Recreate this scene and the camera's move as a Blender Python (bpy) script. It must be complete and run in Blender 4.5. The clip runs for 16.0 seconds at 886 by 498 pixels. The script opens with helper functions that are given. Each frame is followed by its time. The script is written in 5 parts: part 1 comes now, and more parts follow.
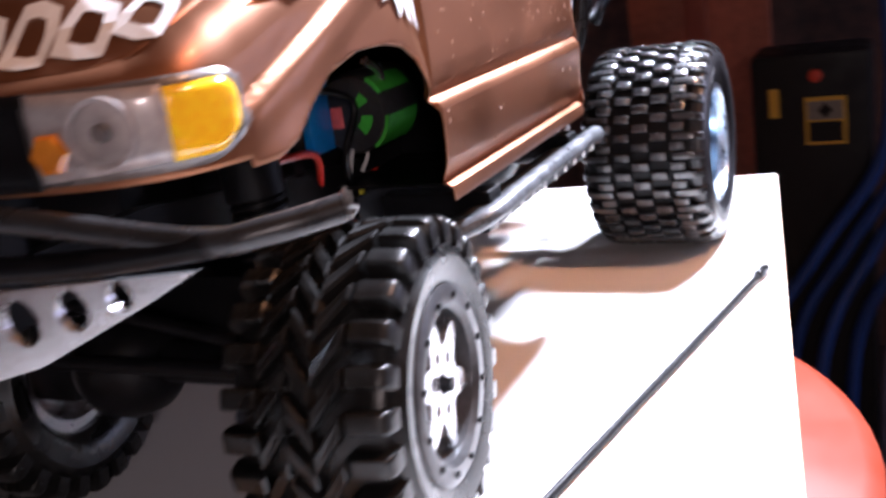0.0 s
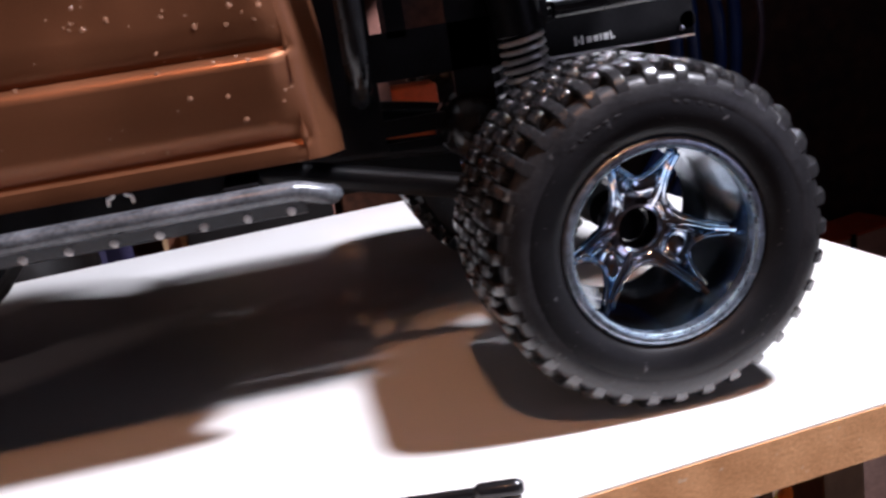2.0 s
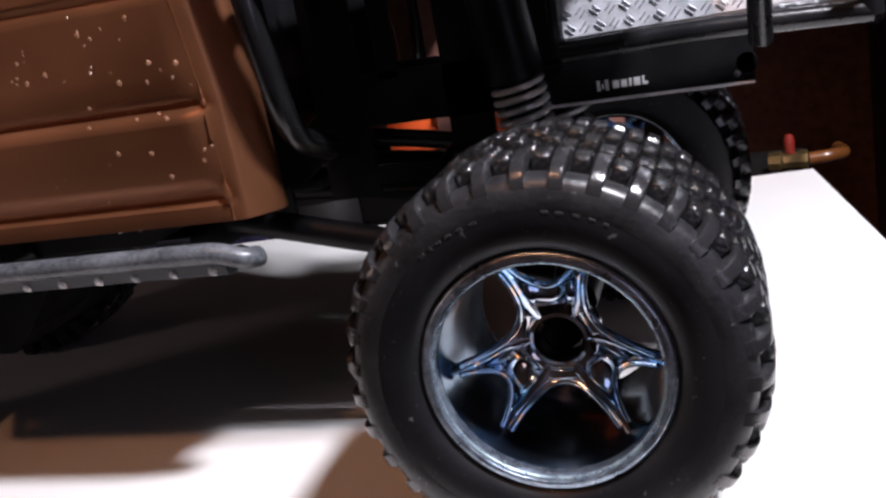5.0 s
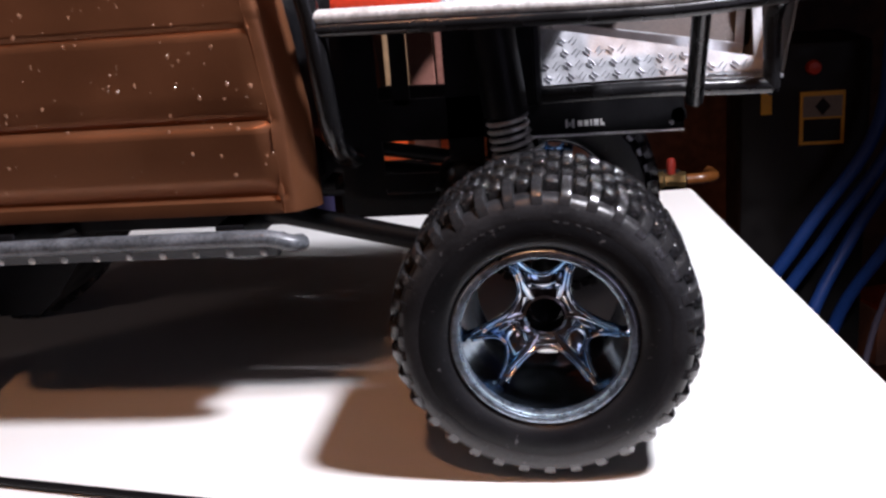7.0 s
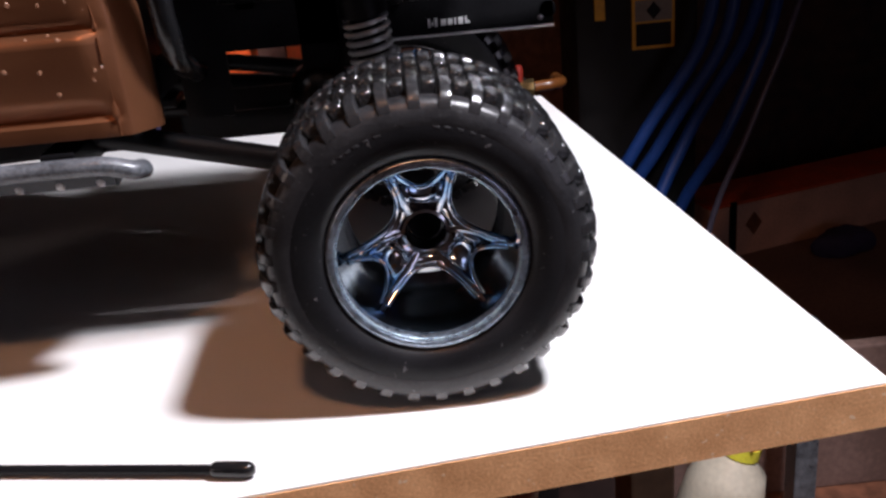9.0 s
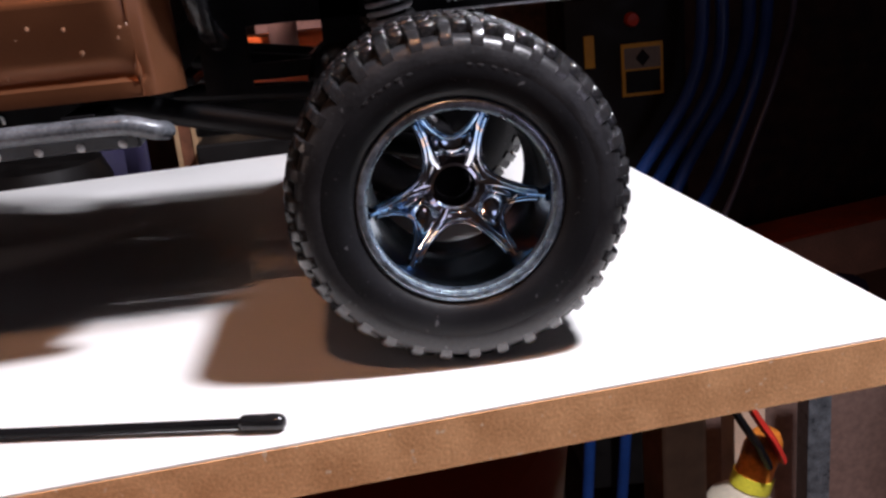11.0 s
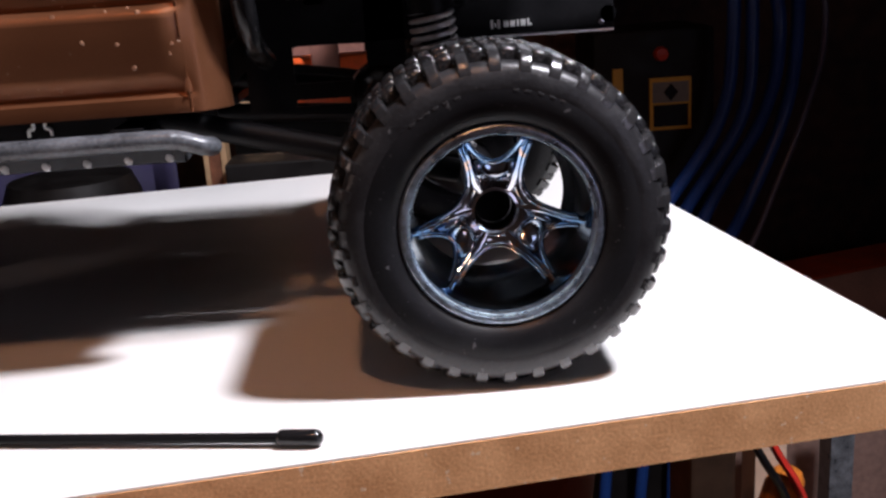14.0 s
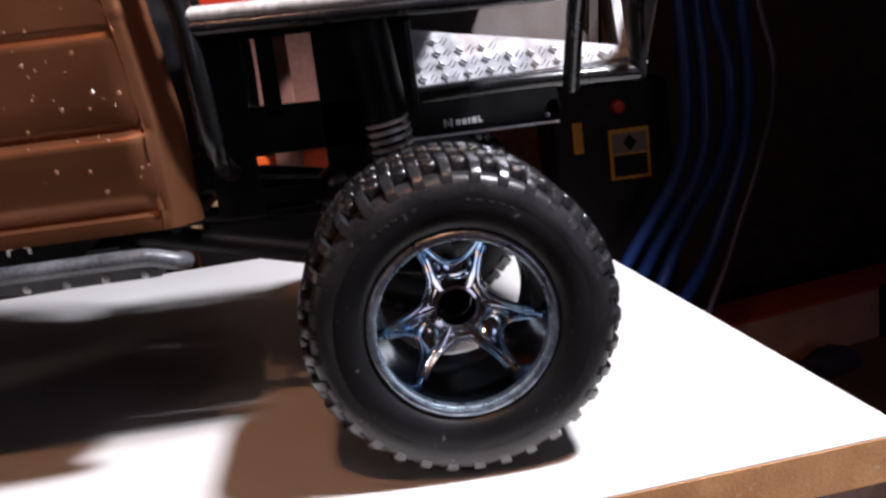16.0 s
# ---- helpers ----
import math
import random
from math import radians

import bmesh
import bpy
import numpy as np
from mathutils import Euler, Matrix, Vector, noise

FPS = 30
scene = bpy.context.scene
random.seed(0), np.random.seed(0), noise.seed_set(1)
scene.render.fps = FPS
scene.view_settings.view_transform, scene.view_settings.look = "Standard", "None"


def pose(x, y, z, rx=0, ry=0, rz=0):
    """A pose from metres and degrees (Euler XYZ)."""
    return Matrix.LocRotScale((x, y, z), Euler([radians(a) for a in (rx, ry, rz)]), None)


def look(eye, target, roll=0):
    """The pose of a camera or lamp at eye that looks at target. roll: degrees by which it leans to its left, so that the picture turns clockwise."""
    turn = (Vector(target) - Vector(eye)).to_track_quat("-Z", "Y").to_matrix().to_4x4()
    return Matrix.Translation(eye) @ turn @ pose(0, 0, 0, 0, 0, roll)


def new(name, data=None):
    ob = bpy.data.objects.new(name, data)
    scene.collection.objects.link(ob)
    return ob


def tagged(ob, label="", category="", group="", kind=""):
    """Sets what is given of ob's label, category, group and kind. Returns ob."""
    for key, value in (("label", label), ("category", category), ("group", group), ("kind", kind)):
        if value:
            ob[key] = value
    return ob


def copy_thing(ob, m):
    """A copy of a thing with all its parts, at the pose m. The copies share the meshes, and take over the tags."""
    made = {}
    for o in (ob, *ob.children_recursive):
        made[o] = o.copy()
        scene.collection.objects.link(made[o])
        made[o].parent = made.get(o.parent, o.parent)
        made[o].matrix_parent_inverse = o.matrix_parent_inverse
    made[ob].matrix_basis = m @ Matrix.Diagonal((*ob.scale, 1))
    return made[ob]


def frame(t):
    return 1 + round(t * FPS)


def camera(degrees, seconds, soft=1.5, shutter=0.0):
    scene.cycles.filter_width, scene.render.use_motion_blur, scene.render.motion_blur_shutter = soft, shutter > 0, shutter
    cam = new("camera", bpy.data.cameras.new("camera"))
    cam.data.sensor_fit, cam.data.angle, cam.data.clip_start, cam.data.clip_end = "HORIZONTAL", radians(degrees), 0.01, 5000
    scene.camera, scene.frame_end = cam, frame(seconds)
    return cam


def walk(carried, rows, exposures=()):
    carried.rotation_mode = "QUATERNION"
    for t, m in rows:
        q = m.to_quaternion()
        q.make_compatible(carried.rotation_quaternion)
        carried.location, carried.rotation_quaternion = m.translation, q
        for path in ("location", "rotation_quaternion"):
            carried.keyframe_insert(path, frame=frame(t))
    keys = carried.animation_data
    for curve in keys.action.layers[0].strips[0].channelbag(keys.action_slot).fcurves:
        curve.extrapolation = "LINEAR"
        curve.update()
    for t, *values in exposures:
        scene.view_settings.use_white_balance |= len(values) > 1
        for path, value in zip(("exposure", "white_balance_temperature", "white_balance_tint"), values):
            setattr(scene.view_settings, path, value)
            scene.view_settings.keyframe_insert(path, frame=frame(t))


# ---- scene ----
# The truck's axle line runs along x, nose at -x; its near rear wheel stands at the origin, the board's top is z = 0.
cam = camera(47.9, 16.0, soft=2.6, shutter=0.4)
ROWS = [
    (0.0, -0.6539, -0.1135, 0.2013, -66.10, -16.01, 7.99),
    (0.5, -0.5325, -0.2121, 0.2092, -49.61, -14.90, 8.13),
    (1.0, -0.3971, -0.2676, 0.1872, -34.48, -15.47, 7.11),
    (1.5, -0.2301, -0.3184, 0.1794, -16.03, -13.88, 7.34),
    (2.0, -0.1276, -0.3303, 0.1678, -10.42, -15.05, 8.54),
    (2.5, -0.0461, -0.3200, 0.1682, 1.34, -14.29, 8.36),
    (3.0, -0.0117, -0.2919, 0.1691, 7.68, -13.99, 8.06),
    (3.5, 0.0147, -0.2779, 0.1698, 12.07, -15.87, 9.14),
    (4.0, 0.0294, -0.2722, 0.1787, 12.46, -16.33, 10.13),
    (4.5, 0.0639, -0.2567, 0.1812, 15.78, -15.68, 10.17),
    (7.0, 0.0185, -0.3804, 0.2248, 7.17, -17.25, 4.42),
    (7.5, 0.0148, -0.3341, 0.2266, 8.85, -16.99, 5.72),
    (8.0, 0.0293, -0.2572, 0.2155, 7.15, -22.03, 5.92),
    (8.5, 0.0206, -0.2857, 0.2073, 1.92, -23.18, 6.54),
    (9.0, -0.0017, -0.3466, 0.2103, -3.20, -22.40, 4.79),
    (11.5, -0.0280, -0.3554, 0.1551, -4.51, -17.30, 5.37),
    (12.0, -0.0318, -0.3475, 0.1619, -3.39, -18.25, 5.20),
    (12.5, -0.0339, -0.3502, 0.1584, -3.34, -17.24, 5.26),
    (13.0, -0.0339, -0.3525, 0.1598, -3.13, -16.95, 4.58),
    (13.5, -0.0338, -0.3576, 0.1616, -3.42, -16.04, 4.16),
    (14.0, -0.0350, -0.3585, 0.1604, -3.03, -15.86, 3.75),
    (14.5, -0.0317, -0.3585, 0.1567, -3.32, -15.98, 4.22),
    (15.0, -0.0309, -0.3599, 0.1638, -3.44, -15.60, 4.31),
    (15.5, -0.0301, -0.3627, 0.1717, -5.38, -14.70, 5.20),
    (16.0, -0.0282, -0.3756, 0.1883, -5.22, -13.65, 6.62),
]
walk(cam, [(t, pose(x, y, z, 90 + pitch, roll, yaw)) for t, x, y, z, yaw, pitch, roll in ROWS],
     exposures=[(0.0, 2.1, 5500, 12), (0.5, 2.05, 5400, 12), (1.0, 1.85, 5300, 12), (1.5, 0.9, 5700, 13), (2.0, 0.5, 5900, 13), (3.0, 0.25, 5950, 12), (5.0, 0.18, 6050, 12), (16.0, 0.18, 6100, 12)])

# ---- light ----
world = bpy.data.worlds.new("world")
world.use_nodes = True
world.node_tree.nodes["Background"].inputs[0].default_value = (1.0, 0.75, 0.55, 1)
world.node_tree.nodes["Background"].inputs[1].default_value = 0.02
scene.world = world


def lamp(name, kind, place, target, watts, colour, size, spread=60, blend=0.4):
    data = bpy.data.lights.new(name, kind)
    data.energy, data.color, data.shadow_soft_size = watts, colour, size
    if kind == "SPOT":
        data.spot_size, data.spot_blend = radians(spread), blend
    ob = new(name, data)
    ob.matrix_world = look(place, target)
    return ob


lamp("work_lamp", "SPOT", (0.388, -0.118, 0.86), (-0.12, 0.14, 0.0), 66, (1.0, 0.95, 0.97), 0.055, 80, 0.22)
lamp("ceiling_lamp", "SPOT", (-0.17, -0.80, 1.50), (-0.10, 0.05, 0.0), 19, (1.0, 0.44, 0.20), 0.07, 56, 1.0)
# added fill, no fixture: lifts the board edge and tints the shadows violet
lamp("side_fill", "POINT", (0.85, -1.10, 0.22), (0, 0, 0), 2.6, (0.86, 0.80, 1.0), 0.26)
# second added fill, brightens the nose and the front wheel arch
lamp("nose_fill", "POINT", (-1.25, -0.50, 0.36), (0, 0, 0), 2.6, (1.0, 0.74, 0.62), 0.07)

# ---- materials ----


def blend(nt, value, low, high, under, colour):
    """Goes from the colour below to another one as the value passes from low to high."""
    span = nt.nodes.new("ShaderNodeMapRange")
    span.inputs["From Min"].default_value, span.inputs["From Max"].default_value = low, high
    nt.links.new(value, span.inputs["Value"])
    mix = nt.nodes.new("ShaderNodeMix")
    mix.data_type = "RGBA"
    nt.links.new(span.outputs[0], mix.inputs["Factor"])
    nt.links.new(under, mix.inputs["A"])
    mix.inputs["B"].default_value = (*colour, 1)
    return mix.outputs["Result"]


def surf(name, colour, rough=0.5, metal=0.0, vary=0.25, grain=400.0, bump=0.1, big=25.0, coat=0.0, spec=0.5, tint=None, depth=0.0003, fleck=None, hub=None):
    """A surface with fine grain and broad patches of wear."""
    m = bpy.data.materials.new(name)
    m.use_nodes = True
    nt = m.node_tree
    bsdf = nt.nodes["Principled BSDF"]
    co = nt.nodes.new("ShaderNodeTexCoord")
    fine = nt.nodes.new("ShaderNodeTexNoise")
    fine.inputs["Scale"].default_value, fine.inputs["Detail"].default_value = grain, 4
    broad = nt.nodes.new("ShaderNodeTexNoise")
    broad.inputs["Scale"].default_value, broad.inputs["Detail"].default_value = big, 5
    for n in (fine, broad):
        nt.links.new(co.outputs["Object"], n.inputs["Vector"])
    mixn = nt.nodes.new("ShaderNodeMath")
    mixn.operation = "MULTIPLY_ADD"
    mixn.inputs[1].default_value = 0.45
    nt.links.new(fine.outputs["Fac"], mixn.inputs[0])
    half = nt.nodes.new("ShaderNodeMath")
    half.operation = "MULTIPLY"
    half.inputs[1].default_value = 0.55
    nt.links.new(broad.outputs["Fac"], half.inputs[0])
    nt.links.new(half.outputs[0], mixn.inputs[2])
    ramp = nt.nodes.new("ShaderNodeValToRGB")
    lo = [c * (1 - vary) for c in colour]
    hi = [min(1.0, c * (1 + vary)) for c in (tint or colour)]
    ramp.color_ramp.elements[0].position, ramp.color_ramp.elements[1].position = 0.36, 0.64
    ramp.color_ramp.elements[0].color, ramp.color_ramp.elements[1].color = (*lo, 1), (*hi, 1)
    nt.links.new(mixn.outputs[0], ramp.inputs[0])
    out = ramp.outputs[0]
    if hub:
        # reflected light painted in as a paler tone near the wheel's centre: (colour, inner radius, outer radius)
        flat = nt.nodes.new("ShaderNodeVectorMath")
        flat.operation = "MULTIPLY"
        flat.inputs[1].default_value = (1, 0, 1)
        nt.links.new(co.outputs["Object"], flat.inputs[0])
        dist = nt.nodes.new("ShaderNodeVectorMath")
        dist.operation = "LENGTH"
        nt.links.new(flat.outputs[0], dist.inputs[0])
        out = blend(nt, dist.outputs["Value"], hub[2], hub[1], out, hub[0])
    if fleck:
        # dust flecks and scuffs, on the chrome painted warm glints: (colour, scale, threshold)
        dots = nt.nodes.new("ShaderNodeTexNoise")
        dots.inputs["Scale"].default_value, dots.inputs["Detail"].default_value = fleck[1], 2
        nt.links.new(co.outputs["Object"], dots.inputs["Vector"])
        out = blend(nt, dots.outputs["Fac"], fleck[2], fleck[2] + 0.05, out, fleck[0])
    nt.links.new(out, bsdf.inputs["Base Color"])
    rr = nt.nodes.new("ShaderNodeMapRange")
    rr.inputs["From Min"].default_value, rr.inputs["From Max"].default_value = 0.3, 0.7
    rr.inputs["To Min"].default_value, rr.inputs["To Max"].default_value = max(0.02, rough * 0.75), min(1.0, rough * 1.25)
    nt.links.new(broad.outputs["Fac"], rr.inputs["Value"])
    nt.links.new(rr.outputs[0], bsdf.inputs["Roughness"])
    bsdf.inputs["Metallic"].default_value = metal
    bsdf.inputs["Specular IOR Level"].default_value = spec
    bsdf.inputs["Coat Weight"].default_value = coat
    bsdf.inputs["Coat Roughness"].default_value = 0.08
    if bump:
        b = nt.nodes.new("ShaderNodeBump")
        b.inputs["Strength"].default_value, b.inputs["Distance"].default_value = bump, depth
        nt.links.new(fine.outputs["Fac"], b.inputs["Height"])
        nt.links.new(b.outputs[0], bsdf.inputs["Normal"])
    return m


COPPER = surf("copper_paint", (0.255, 0.104, 0.048), 0.41, 0.75, 0.10, 2500, 0.05, 18, coat=0.12)
# blacker than the lugs: shade of the tread gaps put into the colour
RUBBER = surf("tyre_rubber_gap_shade", (0.004, 0.004, 0.0045), 0.45, 0, 0.3, 500, 0.20, 40, spec=0.2)
# grey base paints the sheen on the rounded shoulder; flecks are scuffs
SHOULDER = surf("scuffed_sheen_rubber", (0.019, 0.019, 0.021), 0.36, 0, 0.4, 600, 0.45, 70, spec=0.5, fleck=((0.10, 0.10, 0.105), 500, 0.70))
LUGEDGE = surf("shoulder_rubber", (0.020, 0.020, 0.0215), 0.20, 0, 0.3, 600, 0.7, 60, spec=1.0)
LUG = surf("worn_tread_rubber", (0.010, 0.010, 0.011), 0.20, 0, 0.35, 700, 1.0, 60, spec=1.0, depth=0.0006)
SIDEWALL = surf("smooth_sidewall_rubber", (0.0085, 0.0085, 0.0100), 0.42, 0, 0.3, 700, 0.12, 30, spec=0.30, fleck=((0.10, 0.10, 0.105), 420, 0.70))
RUBBER_OLD = surf("crawler_rubber", (0.005, 0.005, 0.005), 0.30, 0, 0.4, 500, 0.3, 60, tint=(0.010, 0.010, 0.010), spec=0.35)
MARKGREY = surf("pale_worn_rubber", (0.024, 0.024, 0.026), 0.5, 0, 0.3, 500, 0.1, 60)
# pale hub tone and warm flecks are room reflections painted into the chrome
CHROME = surf("blue_chrome", (0.38, 0.58, 0.98), 0.08, 1.0, 0.3, 300, 0.14, 90, hub=((0.72, 0.74, 0.80), 0.0130, 0.0220), fleck=((0.82, 0.60, 0.46), 240, 0.60))
EDGEBLUE = surf("polished_pale_blue_edge", (0.58, 0.74, 0.96), 0.30, 0.75, 0.30, 700, 0.06, 200)
RIM_EDGE = surf("worn_blue_chrome", (0.40, 0.48, 0.58), 0.33, 0.9, 0.40, 500, 0.1, 160, fleck=((0.85, 0.86, 0.88), 520, 0.66))
SILVER = surf("satin_silver", (0.72, 0.72, 0.74), 0.25, 0.9, 0.15, 600, 0.1, 80)
SILVERPAINT = surf("pale_silver_paint", (0.62, 0.61, 0.60), 0.4, 0.2, 0.3, 900, 0.2, 260)
# the brown room's reflection in the bed plates, put into the base colour
BROWNEDPLATE = surf("plate_with_painted_reflection", (0.070, 0.055, 0.050), 0.60, 0.0, 0.30, 900, 0.1, 60, spec=0.2)
GREYRING = surf("beadlock_grey", (0.06, 0.06, 0.063), 0.4, 0.4, 0.25, 500, 0.1, 80)
BLACK = surf("black_plastic", (0.006, 0.006, 0.007), 0.42, 0, 0.4, 700, 0.15, 60, spec=0.14)
RAILBLACK = surf("black_coated_steel", (0.008, 0.008, 0.009), 0.5, 0.0, 0.3, 900, 0.15, 60, spec=0.1)
GLOSSBLACK = surf("black_metal", (0.010, 0.010, 0.011), 0.25, 0.0, 0.3, 900, 0.08, 60)
SLIDER = surf("worn_grey_plastic", (0.060, 0.066, 0.074), 0.34, 0.1, 0.35, 600, 0.3, 90, tint=(0.12, 0.13, 0.145))
SLIDERPLATE = surf("worn_dark_plastic", (0.030, 0.032, 0.036), 0.40, 0.0, 0.35, 600, 0.3, 90)
STEEL = surf("steel", (0.55, 0.55, 0.57), 0.25, 1.0, 0.15, 700, 0.05, 90)
SPRING = surf("spring_steel", (0.50, 0.50, 0.52), 0.42, 0.6, 0.2, 700, 0.05, 90)
PLATE = surf("diamond_plate", (0.52, 0.53, 0.56), 0.36, 0.60, 0.15, 900, 0.1, 120)
DARKCHROME = surf("deep_blue_chrome", (0.27, 0.35, 0.44), 0.18, 1.0, 0.3, 500, 0.05, 60)
LITEDGE = surf("lit_edge_paint", (0.75, 0.75, 0.77), 0.45, 0.3, 0.2, 700, 0.05, 90)
WHITEPAINT = surf("white_print", (0.8, 0.8, 0.8), 0.4, 0, 0.05, 500, 0.0, 60)
AMBER = surf("amber_lens", (1.0, 0.44, 0.0), 0.18, 0, 0.08, 300, 0.05, 60, coat=0.8, tint=(1.0, 0.62, 0.0))
ORANGELENS = surf("orange_lens", (0.62, 0.20, 0.01), 0.2, 0, 0.12, 300, 0.05, 60, coat=0.6)
LAMPGREY = surf("lamp_reflector_print", (0.36, 0.32, 0.31), 0.35, 0.2, 0.25, 250, 0.05, 120, coat=0.6)
LAMPDARK = surf("lamp_dark_print", (0.10, 0.085, 0.08), 0.35, 0.1, 0.2, 300, 0.05, 90, coat=0.6)
LAMINATE = surf("white_laminate", (0.80, 0.79, 0.77), 0.42, 0, 0.03, 900, 0.03, 9)
CORE = surf("particle_board", (0.80, 0.42, 0.19), 0.6, 0, 0.15, 800, 0.3, 60, tint=(0.88, 0.50, 0.24), depth=0.0004, fleck=((0.90, 0.66, 0.44), 260, 0.68))
RED = surf("red_wire", (0.55, 0.03, 0.02), 0.4, 0, 0.15)
BLUE = surf("blue_wrap", (0.02, 0.30, 0.95), 0.3, 0, 0.15, coat=0.4)
YELLOW = surf("yellow_wire", (0.80, 0.74, 0.06), 0.45, 0, 0.15)
GREYWIRE = surf("grey_plug", (0.62, 0.61, 0.60), 0.5, 0, 0.15)
GREEN = surf("green_tape", (0.07, 0.45, 0.04), 0.4, 0, 0.2)
BRASS = surf("brass", (0.30, 0.22, 0.10), 0.3, 0.9, 0.2)
REDBOX = surf("red_box_plastic", (0.62, 0.045, 0.012), 0.45, 0, 0.15)
ORANGE = surf("orange_plastic", (0.20, 0.026, 0.007), 0.42, 0, 0.10, 300, 0.1, 12)
WOOD = surf("brown_wood", (0.13, 0.052, 0.028), 0.55, 0, 0.45, 60, 0.2, 8, tint=(0.19, 0.075, 0.04))
PINKWOOD = surf("dull_rose_board", (0.28, 0.125, 0.095), 0.6, 0, 0.25, 120, 0.1, 14)
TAN = surf("tan_wood", (0.48, 0.31, 0.17), 0.6, 0, 0.25, 90, 0.2, 10)
# ceiling and south wall stay unseen; their tones are set to bounce light
CEILING = surf("bounce_ceiling_paint", (0.42, 0.40, 0.39), 0.8, 0, 0.06, 60, 0.2, 3)
PLASTER = surf("bounce_wall_plaster", (0.30, 0.25, 0.22), 0.8, 0, 0.2, 60, 0.2, 3)
DARKWALL = surf("dark_stained_wall", (0.045, 0.020, 0.014), 0.7, 0, 0.5, 30, 0.2, 4, tint=(0.075, 0.030, 0.02))
FLOOR = surf("dark_floor", (0.030, 0.015, 0.012), 0.6, 0, 0.45, 40, 0.2, 5)
CABLE = surf("blue_cable_sheath", (0.012, 0.045, 0.20), 0.42, 0, 0.2, 300, 0.05, 20)
CABLEGREY = surf("violet_grey_cable_sheath", (0.10, 0.09, 0.13), 0.35, 0, 0.2, 300, 0.05, 20)
TOOLBLACK = surf("tool_case_black", (0.008, 0.007, 0.007), 0.55, 0, 0.3, 300, 0.2, 30, spec=0.25)
TOOLYELLOW = surf("tool_yellow", (0.70, 0.38, 0.03), 0.45, 0, 0.12, 300, 0.05, 40)
LABELGREY = surf("label_grey", (0.22, 0.19, 0.15), 0.5, 0, 0.15, 300, 0.0, 40)
FABRIC = surf("dark_violet_cloth", (0.035, 0.03, 0.085), 0.9, 0, 0.35, 900, 0.5, 20)
BEIGE = surf("beige_canvas", (0.52, 0.37, 0.27), 0.85, 0, 0.3, 700, 0.4, 12)
GREYDULL = surf("dull_grey_metal", (0.11, 0.095, 0.085), 0.55, 0.2, 0.3, 200, 0.1, 14)
GREYBROWN = surf("greyish_brown_board", (0.17, 0.105, 0.086), 0.7, 0, 0.25, 150, 0.2, 9)
CARDBOARD = surf("dull_cardboard", (0.66, 0.40, 0.29), 0.8, 0, 0.25, 300, 0.2, 12)
REDEDGE = surf("reddish_edge", (0.60, 0.09, 0.03), 0.6, 0, 0.25, 150, 0.2, 20)
CAPAMBER = surf("amber_cap", (0.72, 0.22, 0.03), 0.25, 0, 0.25, 200, 0.1, 90, coat=0.5)
DARKAMBER = surf("dark_amber_hose", (0.12, 0.042, 0.010), 0.3, 0, 0.25, 200, 0.1, 90, coat=0.4)
BOTTLE = surf("milky_bottle", (0.62, 0.56, 0.44), 0.35, 0, 0.12, 200, 0.05, 30)
MOTORGREY = surf("motor_can_grey", (0.035, 0.035, 0.038), 0.35, 0.2, 0.3)
GLASSDARK = surf("dark_window_tint", (0.01, 0.01, 0.012), 0.08, 0, 0.1, 300, 0.0, 30)

# ---- shape helpers ----


def part(name, bm, material, parent=None, label="", smooth=True, at=None):
    """Links a bmesh as one mesh object under a thing or a part."""
    bmesh.ops.recalc_face_normals(bm, faces=bm.faces)
    me = bpy.data.meshes.new(name)
    bm.to_mesh(me)
    bm.free()
    for p in me.polygons:
        p.use_smooth = smooth
    if smooth:
        me.set_sharp_from_angle(angle=radians(38))
    me.materials.append(material)
    ob = new(name, me)
    if parent is not None:
        ob.parent = parent
    if at is not None:
        ob.matrix_basis = at
    if label:
        ob["label"] = label
    return ob


def thing(name, label, category, at=None, group=""):
    ob = new(name)
    ob.empty_display_size = 0.02
    if at is not None:
        ob.matrix_basis = at
    return tagged(ob, label, category, group)


def box(bm, lo, hi, bevel=0.0, m=None):
    """A block from corner to corner, its edges rounded."""
    made = bmesh.ops.create_cube(bm, size=1)["verts"]
    c = (Vector(lo) + Vector(hi)) / 2
    s = Vector(hi) - Vector(lo)
    for v in made:
        v.co = Vector((v.co.x * s.x, v.co.y * s.y, v.co.z * s.z)) + c
    if bevel:
        edges = list({e for v in made for e in v.link_edges})
        out = bmesh.ops.bevel(bm, geom=edges, offset=bevel, segments=2, affect="EDGES", profile=0.6)
        made = list({v for f in out["faces"] for v in f.verts} | {v for v in made if v.is_valid})
    if m is not None:
        bmesh.ops.transform(bm, matrix=m, verts=[v for v in made if v.is_valid])
    return bm


def smooth_line(points, n=8):
    """A soft curve through the points."""
    p = [Vector(q) for q in points]
    if len(p) < 3:
        return p
    p = [p[0] * 2 - p[1]] + p + [p[-1] * 2 - p[-2]]
    out = []
    for i in range(1, len(p) - 2):
        a, b, c, d = p[i - 1:i + 3]
        for k in range(n):
            t = k / n
            out.append(0.5 * (2 * b + (c - a) * t + (2 * a - 5 * b + 4 * c - d) * t * t + (3 * b - a - 3 * c + d) * t ** 3))
    out.append(p[-2])
    return out


